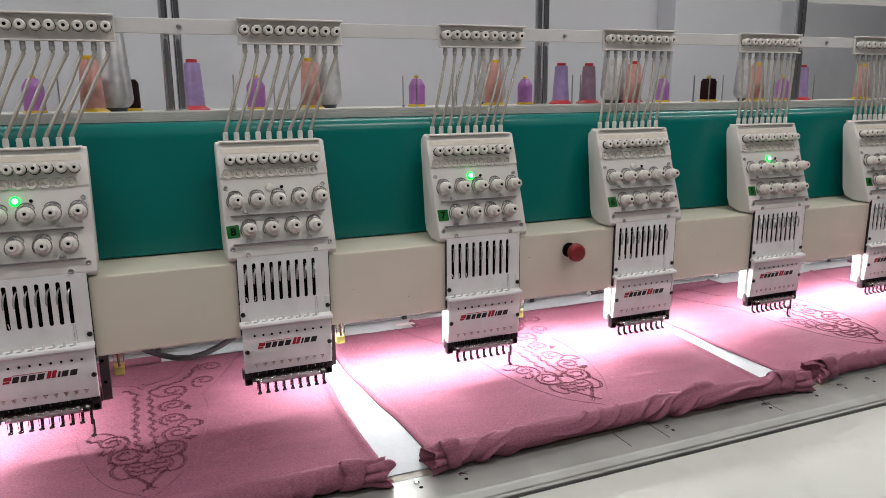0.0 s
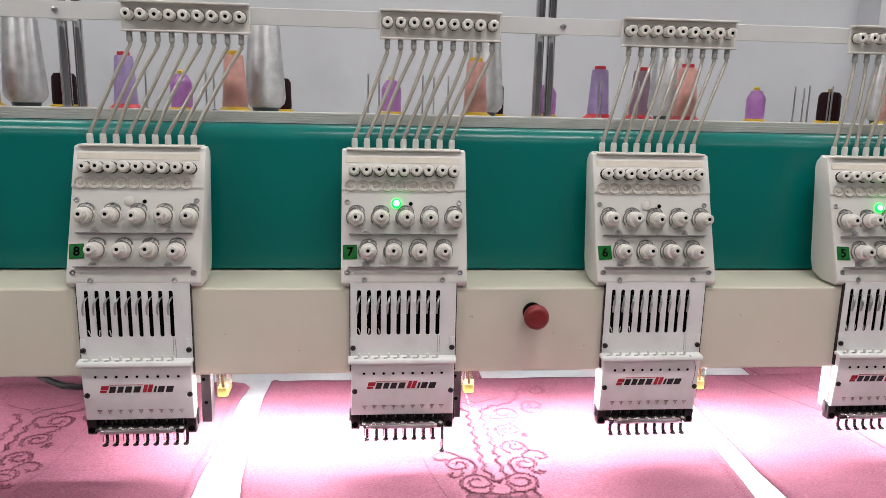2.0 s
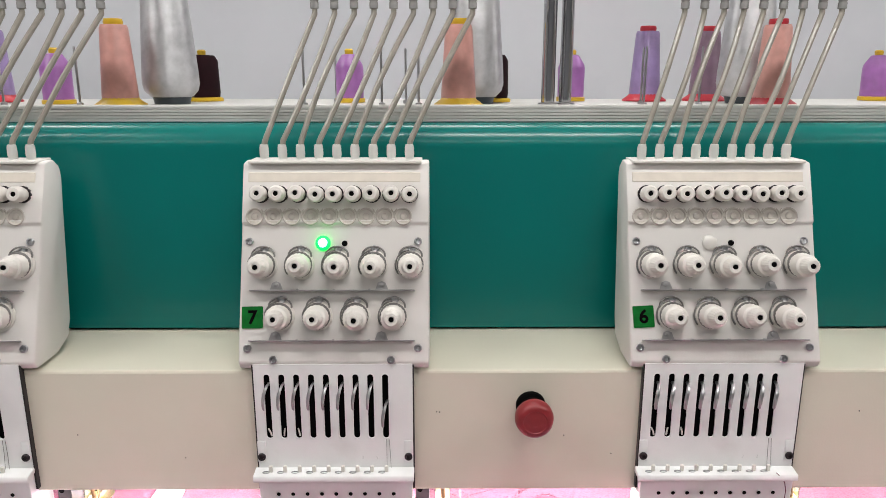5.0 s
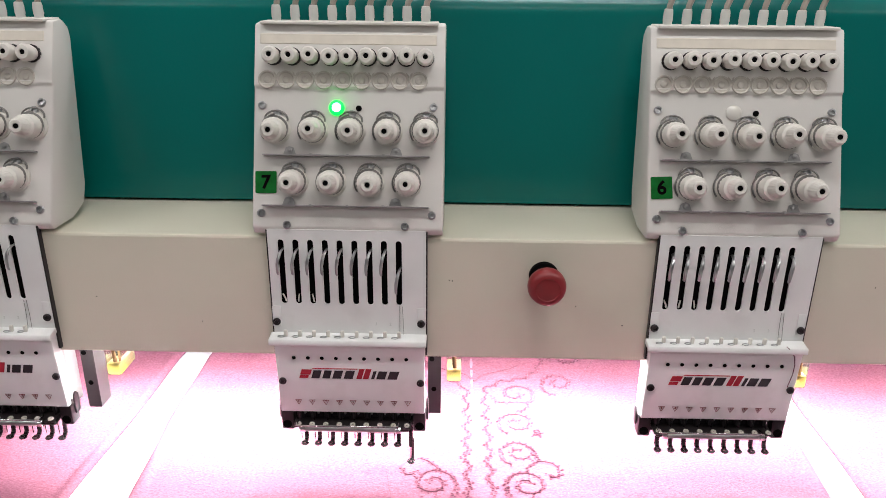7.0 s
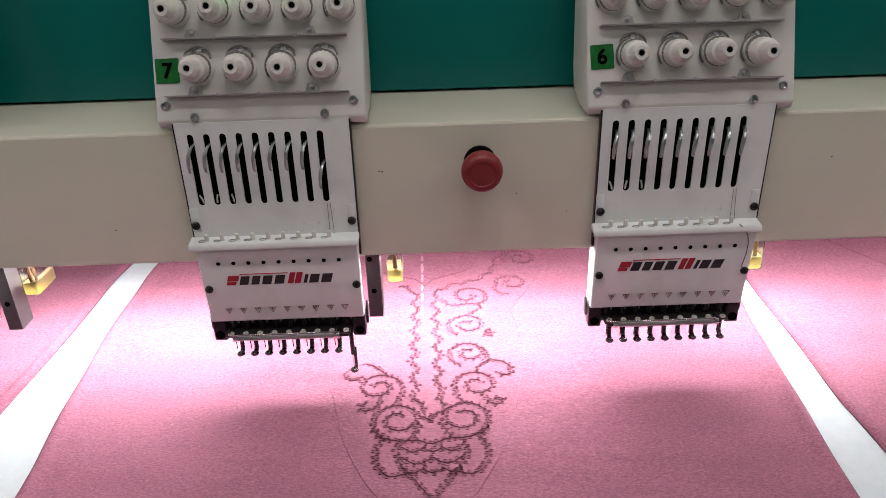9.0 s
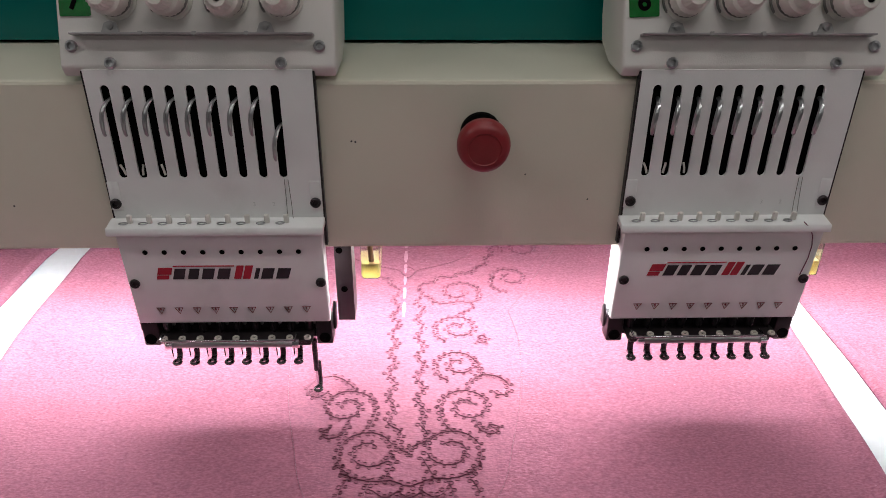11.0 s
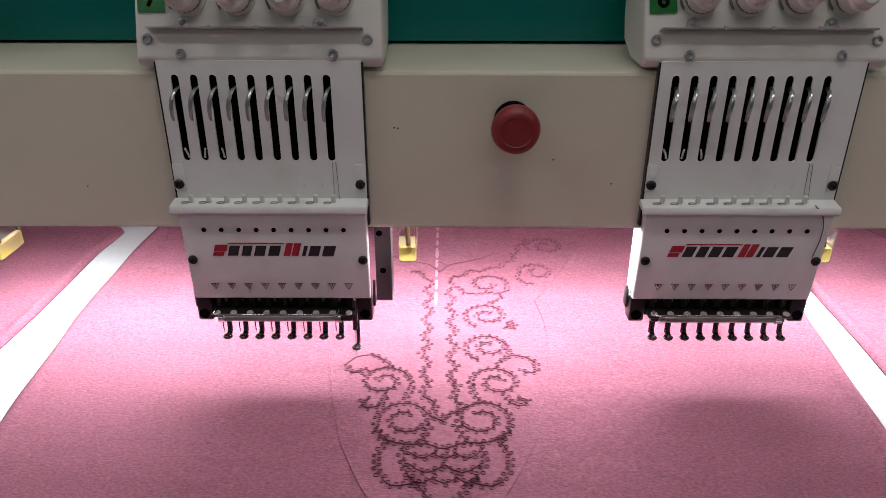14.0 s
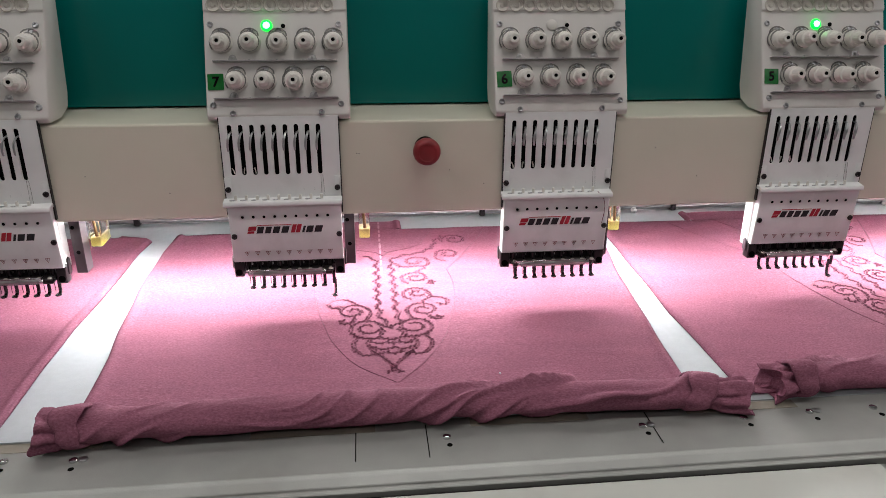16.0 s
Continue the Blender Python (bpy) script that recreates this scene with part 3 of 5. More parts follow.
    # take-up lever: hook out of its slot
    d["take_up_lever"] = mesh_of(sweep([(0.0015, 0.004, 0.012), (0.0010, -0.002, 0.0115), (0.0, -0.0062, 0.0090), (-0.0014, -0.0088, 0.0045), (-0.0022, -0.0096, -0.001), (-0.0026, -0.0094, -0.0065), (-0.0026, -0.0088, -0.0108), (-0.0025, -0.0080, -0.0120)], lambda k: 0.0014 + 0.0009 * (1 - abs(2 * k - 1)), 10, None, 0.75), "take_up_lever", True)
    # presser foot: stem, heel and open toe
    outer = [(0.0014, 0.026), (0.0014, 0.007), (0.0008, 0.0030), (-0.0014, 0.0004), (-0.0050, -0.0010)]
    inner = [(-0.0050, 0.0018), (-0.0026, 0.0030), (-0.0013, 0.0050), (-0.0011, 0.009), (-0.0011, 0.026)]
    bm = extrude_poly(outer + inner, -0.0023, 0.0023, 0.0005, 1)
    ring = [(-0.0008 + 0.0030 * math.cos(radians(a)), -0.0074 + 0.0030 * math.sin(radians(a)), 0.0004) for a in range(0, 361, 30)]
    sweep(ring, 0.0015, 6, bm)
    d["presser_foot"] = mesh_of(bm, "presser_foot", True)
    d["needle"] = mesh_of(lathe([(0, 0.040), (0.0010, 0.040), (0.0010, 0.018), (0.0006, 0.016), (0.0005, 0.003), (0, 0)], 8), "needle", True)
    d["needle_clamp"] = mesh_of(lathe([(0, 0), (0.0034, 0), (0.0038, 0.002), (0.0038, 0.010), (0.0026, 0.011), (0, 0.011)], 12), "needle_clamp", True)
    bm = lathe([(0.0031, 0), (0.0031, 0.0012), (0.0027, 0.0018), (0.0020, 0.0018), (0.0016, 0.0010), (0.0016, 0)], 16)
    d["ferrule"] = mesh_of(bm, "ferrule", True)
    bm = sweep([(0.003 * math.cos(radians(a)) * 1.15, 0.0018 * math.sin(radians(a)), 0.0006) for a in range(0, 350, 30)], 0.0005, 5)
    d["wire_loop"] = mesh_of(bm, "wire_loop", True)
    d["clip"] = mesh_of(box(-0.002, -0.0015, 0, 0.002, 0.0015, 0.0075, 0.0008, 1), "clip")
    fork = sweep([(-0.0032, 0.0050, 0), (-0.0012, 0.0018, 0.0012), (0, 0, 0.0014), (0.0012, 0.0018, 0.0012), (0.0032, 0.0050, 0)], 0.0008, 6)
    sweep([(0, 0, 0.0014), (0, -0.0050, 0.0012)], 0.0008, 6, fork)
    d["thread_fork"] = mesh_of(fork, "thread_fork", True)
    d["rivet"] = mesh_of(lathe([(0.0021, 0), (0.0021, 0.0004), (0, 0.0004)], 12), "rivet", True)
    tri = plate_with_holes([(-0.0036, 0.0032), (0, -0.0036), (0.0036, 0.0032)], [[(-0.0028, 0.0027), (0, -0.0026), (0.0028, 0.0027)]], 0.0003)
    d["needle_mark"] = mesh_of(tri, "needle_mark")
    return d


HM = shared_head_meshes()
SLOT_X = [-0.0668 + 0.01515 * i for i in range(9)]
NEEDLE_X = [-0.0590 + 0.0151 * i for i in range(9)]


def base_head(active):
    """One head without its number; the number 1 needle sews where the head is active."""
    words = "white embroidery head with ivory tension knobs and " + ("a lit green lamp" if active else "its lamp unlit")
    h = thing("embroidery_head", words, "embroidery head", None, "embroidery heads on the beam")
    # leaning upper case
    prof = [(0.0, 1.2035), (0.0485, 1.3365), (0.0465, 1.3385), (0.0692, 1.3982), (0.086, 1.3997), (0.097, 1.391), (0.099, 1.380), (0.080, 1.225), (0.072, 1.206), (0.045, 1.196), (0.004, 1.1955)]
    part("case", mesh_of(extrude_poly(prof, -0.0945, 0.0995, 0.0022, 2), "case", True), M_CASE, h)
    part("top_lip", extrude_poly([(0.063, 1.3978), (0.063, 1.4006), (0.096, 1.4006), (0.096, 1.3978)], -0.088, 0.092, 0.0006, 1), M_CASE, h)
    for x in CX:
        part("tube_connector", HM["connector"], M_CONN, h, "translucent tube connector", pose(x, 0.082, 1.4006))
    part("cream_strip", mesh_of(box(-0.0885, -0.0052, 0, 0.0905, 0.0052, 0.0014, 0.0005, 1), "cream_strip"), M_CREAM, h, "cream paper strip", on_panel(0, 0.1915, 0.0012))
    for i in range(9):
        x = -0.0745 + 0.0192 * i
        k = part("guide_knob", HM["guide_knob"], M_KNOB, h, "", on_panel(x, 0.1735, 0.0014) @ pose(0, 0, 0, 8 + random.uniform(-3, 3), random.uniform(-4, 4)) @ pose(0, 0, 0, 0, 0, 13 * i))
        # black disc stands in for shade in the knob's eye
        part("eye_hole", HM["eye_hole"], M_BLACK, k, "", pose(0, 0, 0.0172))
        part("washer", HM["washer"], M_DARK, k, "", pose(0, 0, 0.0006))
        part("guide_disc", HM["disc"], M_DISC, h, "frosted round thread disc", on_panel(-0.0808 + 0.0192 * i, 0.1500, 0.0016))
    for i in range(8):
        part("thread_fork", HM["thread_fork"], M_DISC, h, "", on_panel(-0.0712 + 0.0192 * i, 0.1535, 0.0016))
    knobs = [(-0.0712 + 0.0379 * i, 0.0995) for i in range(5)] + [(-0.0525 + 0.0386 * i, 0.0472) for i in range(4)]
    for i, (x, u) in enumerate(knobs):
        t = part("tension_dish", HM["tension_dish"], M_KNOB, h, "", on_panel(x, u, 0.0))
        k = part("tension_knob", HM["tension_knob"], M_KNOB, t, "ribbed ivory tension knob", pose(0, 0, 0, 7 + random.uniform(-2.5, 2.5), random.uniform(-2.5, 2.5)) @ pose(0, 0, 0, 0, 0, 31 * i))
        # dark base ring that also paints the shadow under the knob
        part("washer", HM["knob_ring_shade"], M_SPRING, t, "dark ring with the knob's shadow painted in", pose(0, 0, 0.0066))
        part("check_spring", HM["check_spring"], M_SPRING, t, "thin steel check spring")
        part("spring_screw", HM["screw"], M_STEEL, t, "", pose(0.001, 0.0165, 0.0005))
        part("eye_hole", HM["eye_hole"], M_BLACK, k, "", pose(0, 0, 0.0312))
    for u in (0.0735, 0.0225):
        part("spring_bar", HM["spring_bar"], M_THREADBAR, h, "notched steel thread bar", on_panel(0.001, u, 0.0005))
    # lens drawn oversize, so that its lit rim imitates the lamp's bloom
    lens = mesh_of(lathe([(0.0078, 0), (0.0078, 0.0018), (0.0060, 0.0034), (0, 0.0038)], 20), "lamp_lens", True)
    lens_part = part("lamp_lens", lens, M_LED_HALO if active else M_LED_OFF, h, "green lamp lens with its halo painted in" if active else "unlit lamp lens", on_panel(-0.0099, 0.1225, 0.0))
    if active:
        part("lamp_core", mesh_of(lathe([(0.0050, 0.003), (0.0042, 0.0046), (0.0025, 0.0056), (0, 0.0060)], 16), "lamp_core", True), M_LED_CORE, lens_part, "bright lamp core")
    part("sensor_hole", mesh_of(lathe([(0.0030, 0), (0.0030, 0.0012), (0, 0.0015)], 12), "sensor_hole", True), M_BLACK, h, "", on_panel(0.0124, 0.1222, 0))
    for x, u in ((-0.0857, 0.1242), (0.0882, 0.1242), (-0.0852, 0.0148), (0.0883, 0.0148), (-0.0589, 0.0031), (0.061, 0.0031)):
        part("screw", HM["screw"], M_STEEL, h, "", on_panel(x, u, 0.0, random.uniform(0, 90)))
    # slotted needle-bar plate
    zs = (1.0835, 1.2015)
    holes = [stadium(x, 1.1185, 1.1905, 0.0063) for x in SLOT_X]
    part("slot_plate", plate_with_holes([(-0.0800, zs[0]), (0.0825, zs[0]), (0.0825, zs[1]), (-0.0800, zs[1])], holes, 0.002), M_PLATE, h, "white plate with nine slots", FRONT)
    # shallow black box: the shade seen through the slots, put into colour
    part("plate_cavity", box(-0.0785, 0.0035, 1.0575, 0.0810, BEAM_Y - 0.001, 1.200), M_BLACK, h, "black box painting the shade behind the slots")
    # dark strips paint the shaded gap between slot plate and beam
    part("side_cheek", box(-0.0815, 0.0005, 1.06, -0.0795, BEAM_Y - 0.0005, 1.2005), M_DARK, h)
    part("side_cheek", box(0.0820, 0.0005, 1.06, 0.0840, BEAM_Y - 0.0005, 1.2005), M_DARK, h)
    for x in SLOT_X:
        part("take_up_lever", HM["take_up_lever"], M_STEEL, h, "steel take-up lever", pose(x, -0.001, 1.168))
    # small pale bits added as needle bar tips low in three slots
    for i, lean in ((0, 0.0016), (1, -0.0006), (2, 0.0008)):
        part("thread_clip", mesh_of(sweep([(SLOT_X[i] - lean, 0.0024, 1.1290), (SLOT_X[i] + lean * 0.4, 0.0021, 1.1245), (SLOT_X[i] + lean, 0.0024, 1.1205)], 0.0009, 6), "thread_clip", True), M_KNOB, h, "pale needle bar tip in the slot")
    for x in (-0.0760, 0.0775):
        part("boss", mesh_of(box(-0.0045, -0.012, 0, 0.0045, 0.012, 0.0012, 0.0008, 2), "boss", True), M_PLATE, h, "", on_front(x, 1.104, -0.0005))
        part("screw", HM["screw"], M_DARK, h, "dark slotted screw", on_front(x, 1.0985, 0.0015, 20))
    for i in (6, 7):
        writing("faint_digit", str(9 - i), 0.0048, M_FAINT, h, on_front(NEEDLE_X[i] - 0.002, 1.0965, 0.0001), 0.0)
    # thread ledge
    part("thread_ledge", mesh_of(extrude_poly([(0.001, 1.0852), (-0.0142, 1.0830), (-0.0155, 1.0768), (-0.0120, 1.0752), (-0.0105, 1.0782), (0.001, 1.0792)], -0.0835, 0.0835, 0.0008, 1), "ledge", True), M_PLATE, h)
    for i in range(9):
        part("clip", HM["clip"], M_KNOB, h, "", pose(NEEDLE_X[i] - 0.0072, -0.007, 1.0836))
        part("wire_loop", HM["wire_loop"], M_STEEL, h, "", pose(NEEDLE_X[i] - 0.0120, -0.0085, 1.0838))
    for dx in (0.0004, 0.0032):
        part("thread_end", mesh_of(sweep([(SLOT_X[8] + dx, -0.0004, 1.1175), (SLOT_X[8] + dx * 1.3, -0.0012, 1.100), (SLOT_X[8] + dx * 1.5, -0.0030, 1.0856)], 0.00025, 5), "thread_end", True), M_SPRING, h, "fine thread end")
    # nameplate
    part("name_plate", mesh_of(extrude_poly([(-0.0100, 1.0785), (-0.0020, 0.9880), (-0.0005, 0.9870), (0.0060, 0.9870), (0.0060, 1.0785)], -0.0790, 0.0815, 0.0012, 2), "name_plate", True), M_PLATE, h)
    for i in range(9):
        part("rivet", HM["rivet"], M_BLACK, h, "", on_name_plate(NEEDLE_X[i], 1.0590, 0.0002))
        mark = part("needle_mark", HM["needle_mark"], M_MARK, h, "outlined triangle mark", on_name_plate(NEEDLE_X[i] + 0.001, 1.0010, 0.0005))
        writing("digit", str(9 - i), 0.0036, M_MARK, mark, pose(0, 0.0011, -0.0002), 0.00006)
    for x in (-0.0735, 0.0770):
        part("screw", HM["screw"], M_DARK, h, "dark slotted screw", on_name_plate(x, 1.0290, 0.0, 35))
    # maker's mark as a row of plain slanted blocks
    def block(x0, w, z0, z1, mat, words):
        k, mid = 0.30, (z0 + z1) / 2
        bm = plate_with_holes([(x + (z - mid) * k, z) for x, z in ((x0, z0), (x0 + w, z0), (x0 + w, z1), (x0, z1))], [], 0.0003)
        part("mark_block", bm, mat, h, words, on_name_plate(0, 1.0785, 0.0004) @ Matrix.Translation((0, -1.0785, 0)))

    block(-0.0545, 0.0096, 1.0328, 1.0366, M_LOGORED, "red slanted block")
    block(-0.0528, 0.0112, 1.0374, 1.0440, M_LOGORED, "red slanted block")
    block(-0.0400, 0.0490, 1.0450, 1.0460, M_LOGORED, "thin red line")
    block(0.0090, 0.0058, 1.0328, 1.0458, M_LOGORED, "red slanted block")
    block(0.0160, 0.0062, 1.0328, 1.0458, M_LOGORED, "red slanted block")
    for x0, w in ((-0.0405, 0.0090), (-0.0286, 0.0082), (-0.0176, 0.0094), (-0.0052, 0.0098), (0.0247, 0.0034), (0.0303, 0.0094), (0.0424, 0.0104)):
        block(x0, w, 1.0328, 1.0430, M_INK, "black slanted block")
    # lower needle housing: recessed back, two ears with holes, shelf of ferrules, rod and feet
    part("needle_housing", mesh_of(box(-0.0790, 0.0090, 0.9640, 0.0815, 0.0170, 0.9868, 0.001, 1), "needle_housing", True), M_DARK, h, "dark steel needle housing")
    for x0, x1 in ((-0.0800, -0.0655), (0.0680, 0.0825)):
        part("ear", mesh_of(box(x0, 0.0005, 0.9622, x1, 0.0170, 0.9868, 0.0022, 2), "ear", True), M_DARK, h, "dark steel end block")
    part("neck", box(-0.074, 0.0175, 0.975, 0.076, 0.042, 1.0530, 0.002, 1), M_PLATE, h, "white neck behind the name plate")
    for x in (-0.0732, 0.0757):
        part("eye_hole", mesh_of(lathe([(0.0050, 0), (0.0050, 0.0008), (0, 0.0008)], 16), "eye_hole", True), M_BLACK, h, "", on_front(x, 0.9700, -0.0002))
    part("shelf", box(-0.0645, -0.0105, 0.9722, 0.0665, 0.0088, 0.9745, 0.0006, 1), M_DARK, h)
    for i in range(9):
        part("ferrule", HM["ferrule"], M_DISC, h, "white ring ferrule", pose(NEEDLE_X[i], -0.0070, 0.9745))
        part("needle_clamp", HM["needle_clamp"], M_DARK, h, "", pose(NEEDLE_X[i], 0.0060, 0.9760))
        part("clamp_screw", HM["rivet"], M_STEEL, h, "", on_front(NEEDLE_X[i] + 0.004, 0.9800, -0.0090))
    part("presser_rod", mesh_of(sweep([(-0.0530, -0.0115, 0.9722), (-0.0525, -0.0115, 0.9722), (0.0530, -0.0115, 0.9722), (0.0535, -0.0115, 0.9722)], 0.0031, 12), "presser_rod", True), M_STEEL, h, "polished steel rod")
    for x in (-0.0535, 0.0525):
        part("rod_collar", mesh_of(sweep([(x - 0.0028, -0.0115, 0.9722), (x + 0.0028, -0.0115, 0.9722)], 0.0040, 12), "rod_collar", True), M_CHROME, h, "chrome rod collar")
    part("wire_frame", mesh_of(sweep([(-0.0600, -0.004, 0.9770), (-0.0600, -0.0135, 0.9775), (-0.0580, -0.0150, 0.9778), (0.0500, -0.0150, 0.9778), (0.0520, -0.0135, 0.9775), (0.0520, -0.004, 0.9770)], 0.0009, 8), "wire_frame", True), M_CHROME, h, "chrome wire frame")
    part("foot_rail", mesh_of(box(-0.0600, -0.0040, 0.9640, 0.0640, 0.0080, 0.9700, 0.0012, 1), "foot_rail", True), M_DARK, h)
    for i in range(9):
        sewing = active and i == 8
        part("presser_foot", HM["presser_foot"], M_FOOT, h, "dark steel presser foot", pose(NEEDLE_X[i] + 0.0048, 0.008, 0.9445))
        if sewing:
            bar = part("needle", HM["needle"], M_CHROME, h, "sewing needle", pose(NEEDLE_X[i], 0.002, 0.925))
            part("needle_stem", mesh_of(lathe([(0, 0.030), (0.0024, 0.030), (0.0024, 0.062), (0, 0.062)], 10), "needle_stem", True), M_FOOT, bar)
        else:
            part("needle", HM["needle"], M_FOOT, h, "parked needle", pose(NEEDLE_X[i] + 0.0005, 0.003, 0.9480))
    # side bracket with oil cup
    bm = plate_with_holes([(0.0835, 0.9640), (0.0985, 0.9640), (0.0985, 1.0535), (0.0835, 1.0535)], [], 0.024)
    part("side_bracket", bm, M_BRACKET, h, "grey metal side bracket", Matrix.Translation((0, 0.036, 0)) @ FRONT)
    for x, z in ((0.0880, 1.0360), (0.0905, 0.9970)):
        part("bracket_hole", mesh_of(lathe([(0.0030, 0), (0.0030, 0.0006), (0, 0.0006)], 12), "bracket_hole", True), M_BLACK, h, "", Matrix.Translation((0, 0.0358, 0)) @ on_front(x, z, 0))
    part("side_latch", mesh_of(extrude_poly([(0.006, 0.974), (0.006, 0.996), (0.011, 1.001), (0.016, 0.996), (0.016, 0.974)], 0.0827, 0.0855, 0.0015, 2), "side_latch", True), M_DARK, h)
    part("side_latch", mesh_of(extrude_poly([(0.006, 0.974), (0.006, 0.990), (0.012, 0.995), (0.016, 0.990), (0.016, 0.974)], -0.0828, -0.0802, 0.0012, 2), "side_latch", True), M_BRACKET, h)
    cup = part("oil_cup", mesh_of(box(-0.0085, -0.0085, 0, 0.0085, 0.0330, 0.050, 0.0025, 2), "oil_cup", True), M_BOTTLE, h, "clear plastic oil cup", pose(0.1135, 0.055, 1.0000))
    cup.visible_shadow = False
    part("oil", mesh_of(box(-0.0075, -0.0075, 0.001, 0.0075, 0.0320, 0.016, 0.002, 2), "oil", True), M_OIL, cup, "yellow oil")
    part("wick", mesh_of(sweep([(0.001, 0, 0.010), (0.0, 0, 0.030), (-0.001, 0, 0.049)], 0.0022, 8), "wick", True), M_WICK, cup, "brown wick")
    return h


random.seed(4)
head_on = base_head(True)
head_off = base_head(False)
sticker_mesh = mesh_of(plate_with_holes(round_rect(-0.0108, -0.0112, 0.0108, 0.0112, 0.0012), [], 0.0005), "sticker")
sewing = []
made = {}
for hx, number, active in HEADS:
    src = head_on if active else head_off
    if active not in made:
        made[active] = src
        head = src
        head.matrix_basis = pose(hx, 0, 0)
    else:
        head = copy_thing(src, pose(hx, 0, 0))
    heads_here = [o for o in head.children]
    if active:
        sewing.append((head, [o for o in heads_here if o.name.startswith("presser_foot")], [o for o in heads_here if o.name.startswith("needle") and o.data == HM["needle"]], [o for o in heads_here if o.name.startswith("take_up_lever")]))
    made.setdefault("list", []).append((head, number))
for head, number in made["list"]:
    st = part("number_sticker", sticker_mesh, M_STICKER, head, "green number sticker", on_panel(-0.0808, 0.0462, 0.0012, random.uniform(-4, 4)))
    if number == "6":
        loop = [(0.060, 1.0860, 0.004), (0.0665, 1.0800, 0.0035), (0.0720, 1.0720, 0.001), (0.0745, 1.0620, 0.001), (0.0748, 1.0500, 0.001), (0.0735, 1.0400, 0.001), (0.0725, 1.0330, 0.001)]
        part("thread_loop", mesh_of(sweep([on_name_plate(x, z, o).translation for x, z, o in loop], 0.00045, 5), "thread_loop", True), M_THREAD, head, "loose loop of dark thread")
    writing("number", number, 0.019, M_BLACK, st, pose(0.0, -0.0005, 0.0004), 0.0006)

# emergency stop buttons
for bx in (0.205,):
    stop = thing("emergency_stop_button", "dark red mushroom emergency stop button on the beam", "stop button", Matrix.Translation((bx, BEAM_Y, 1.153)) @ pose(0, 0, 0, 90))
    part("collar", mesh_of(lathe([(0.0155, 0), (0.0155, 0.006), (0.0125, 0.008), (0.0120, 0.024), (0, 0.024)], 28), "collar", True), M_BLACK, stop, "black collar")
    part("mushroom_cap", mesh_of(lathe([(0.0105, 0.020), (0.0165, 0.0215), (0.0192, 0.026), (0.0195, 0.031), (0.0180, 0.037), (0.0150, 0.0395), (0.0120, 0.0400), (0.0115, 0.0394), (0.006, 0.0400), (0, 0.0404)], 36), "cap", True), M_RED, stop, "red mushroom cap")

# worn spots in the beam's paint
chip = mesh_of(lathe([(0.0008, 0), (0.0006, 0.0003), (0, 0.0003)], 7), "paint_chip")
for cx, cz in ((0.107, 1.1455), (0.110, 1.1450), (0.241, 1.118), (0.292, 1.0965), (-0.159, 1.093), (-0.27, 1.12), (0.62, 1.10), (0.55, 1.145)):
    part("paint_chip", chip, M_INK, beam, "small dark paint chip", Matrix.Translation((cx, BEAM_Y, cz)) @ pose(0, 0, 0, 90))

# slack black cable behind the dark stretch
cable = thing("power_cable", "slack black power cable hanging under the beam", "cable")
part("cable_run", mesh_of(sweep([(-0.70 + 0.028 * k, 0.19 + 0.01 * math.sin(k), 1.05 - 0.082 * math.sin(math.pi * k / 10) ** 0.6) for k in range(11)], 0.006, 8), "cable_run", True), M_INK, cable)

# LED strips under the beam
led_mesh = mesh_of(box(-0.178, -0.0065, 0.001, 0.178, 0.0065, 0.006), "led_bar")
short_led_mesh = mesh_of(box(-0.115, -0.0065, 0.001, 0.115, 0.0065, 0.006), "led_bar")
for hx, number, _ in HEADS[1:] + [(-1.2, "", False)]:
    short = number == "6"
    half, cx = (0.120, hx + 0.165) if short else (0.183, hx + 0.2)
    strip = thing("led_strip", ("short " if short else "") + "cool white work light strip under the beam", "led strip", pose(cx, 0.110, BEAM_Z0 - 0.007, -17), "work lights under the beam")
    part("channel", box(-half, -0.011, -0.004, half, 0.011, 0), M_ALU, strip)
    # unseen lip, added to cut the strip's light towards the back
    part("rear_lip", box(-half, 0.0095, -0.0090, half, 0.0110, -0.0042), M_ALU, strip, "unseen lip added to hold light off the rear cloth")
    part("led_bar", short_led_mesh if short else led_mesh, M_STRIP, strip, "glowing white strip", pose(0, 0, -0.0105))

# ---- bed, embroidery frame and table ----
CLOTH_Z = 0.903
bed = thing("machine_bed", "grey steel machine bed under the cloth", "machine bed")
part("bed_top", box(X0, -0.27, 0.84, X1, 0.62, 0.885), M_BAR, bed)
for bx in (-1.5, 0.5, 2.5):
    part("bed_leg", box(bx - 0.05, -0.1, 0, bx + 0.05, 0.5, 0.84, 0.004), M_BEAM, bed)
frame_bar = thing("border_frame", "worn aluminium border frame holding the cloth", "border frame")
part("front_bar", extrude_poly([(-0.411, 0.884), (-0.411, 0.8930), (-0.4060, 0.8936), (-0.4056, 0.8916), (-0.4030, 0.8916), (-0.4026, 0.8950), (-0.391, 0.8975), (-0.386, 0.8995), (-0.262, 0.8995), (-0.262, 0.887), (-0.30, 0.884)], X0, X1, 0.0008, 1), M_BAR, frame_bar)
part("rear_bar", extrude_poly([(0.444, 0.886), (0.444, 0.972), (0.450, 0.976), (0.486, 0.976), (0.490, 0.886)], X0, X1, 0.0008, 1), M_RAIL, frame_bar, "white painted rear bar")
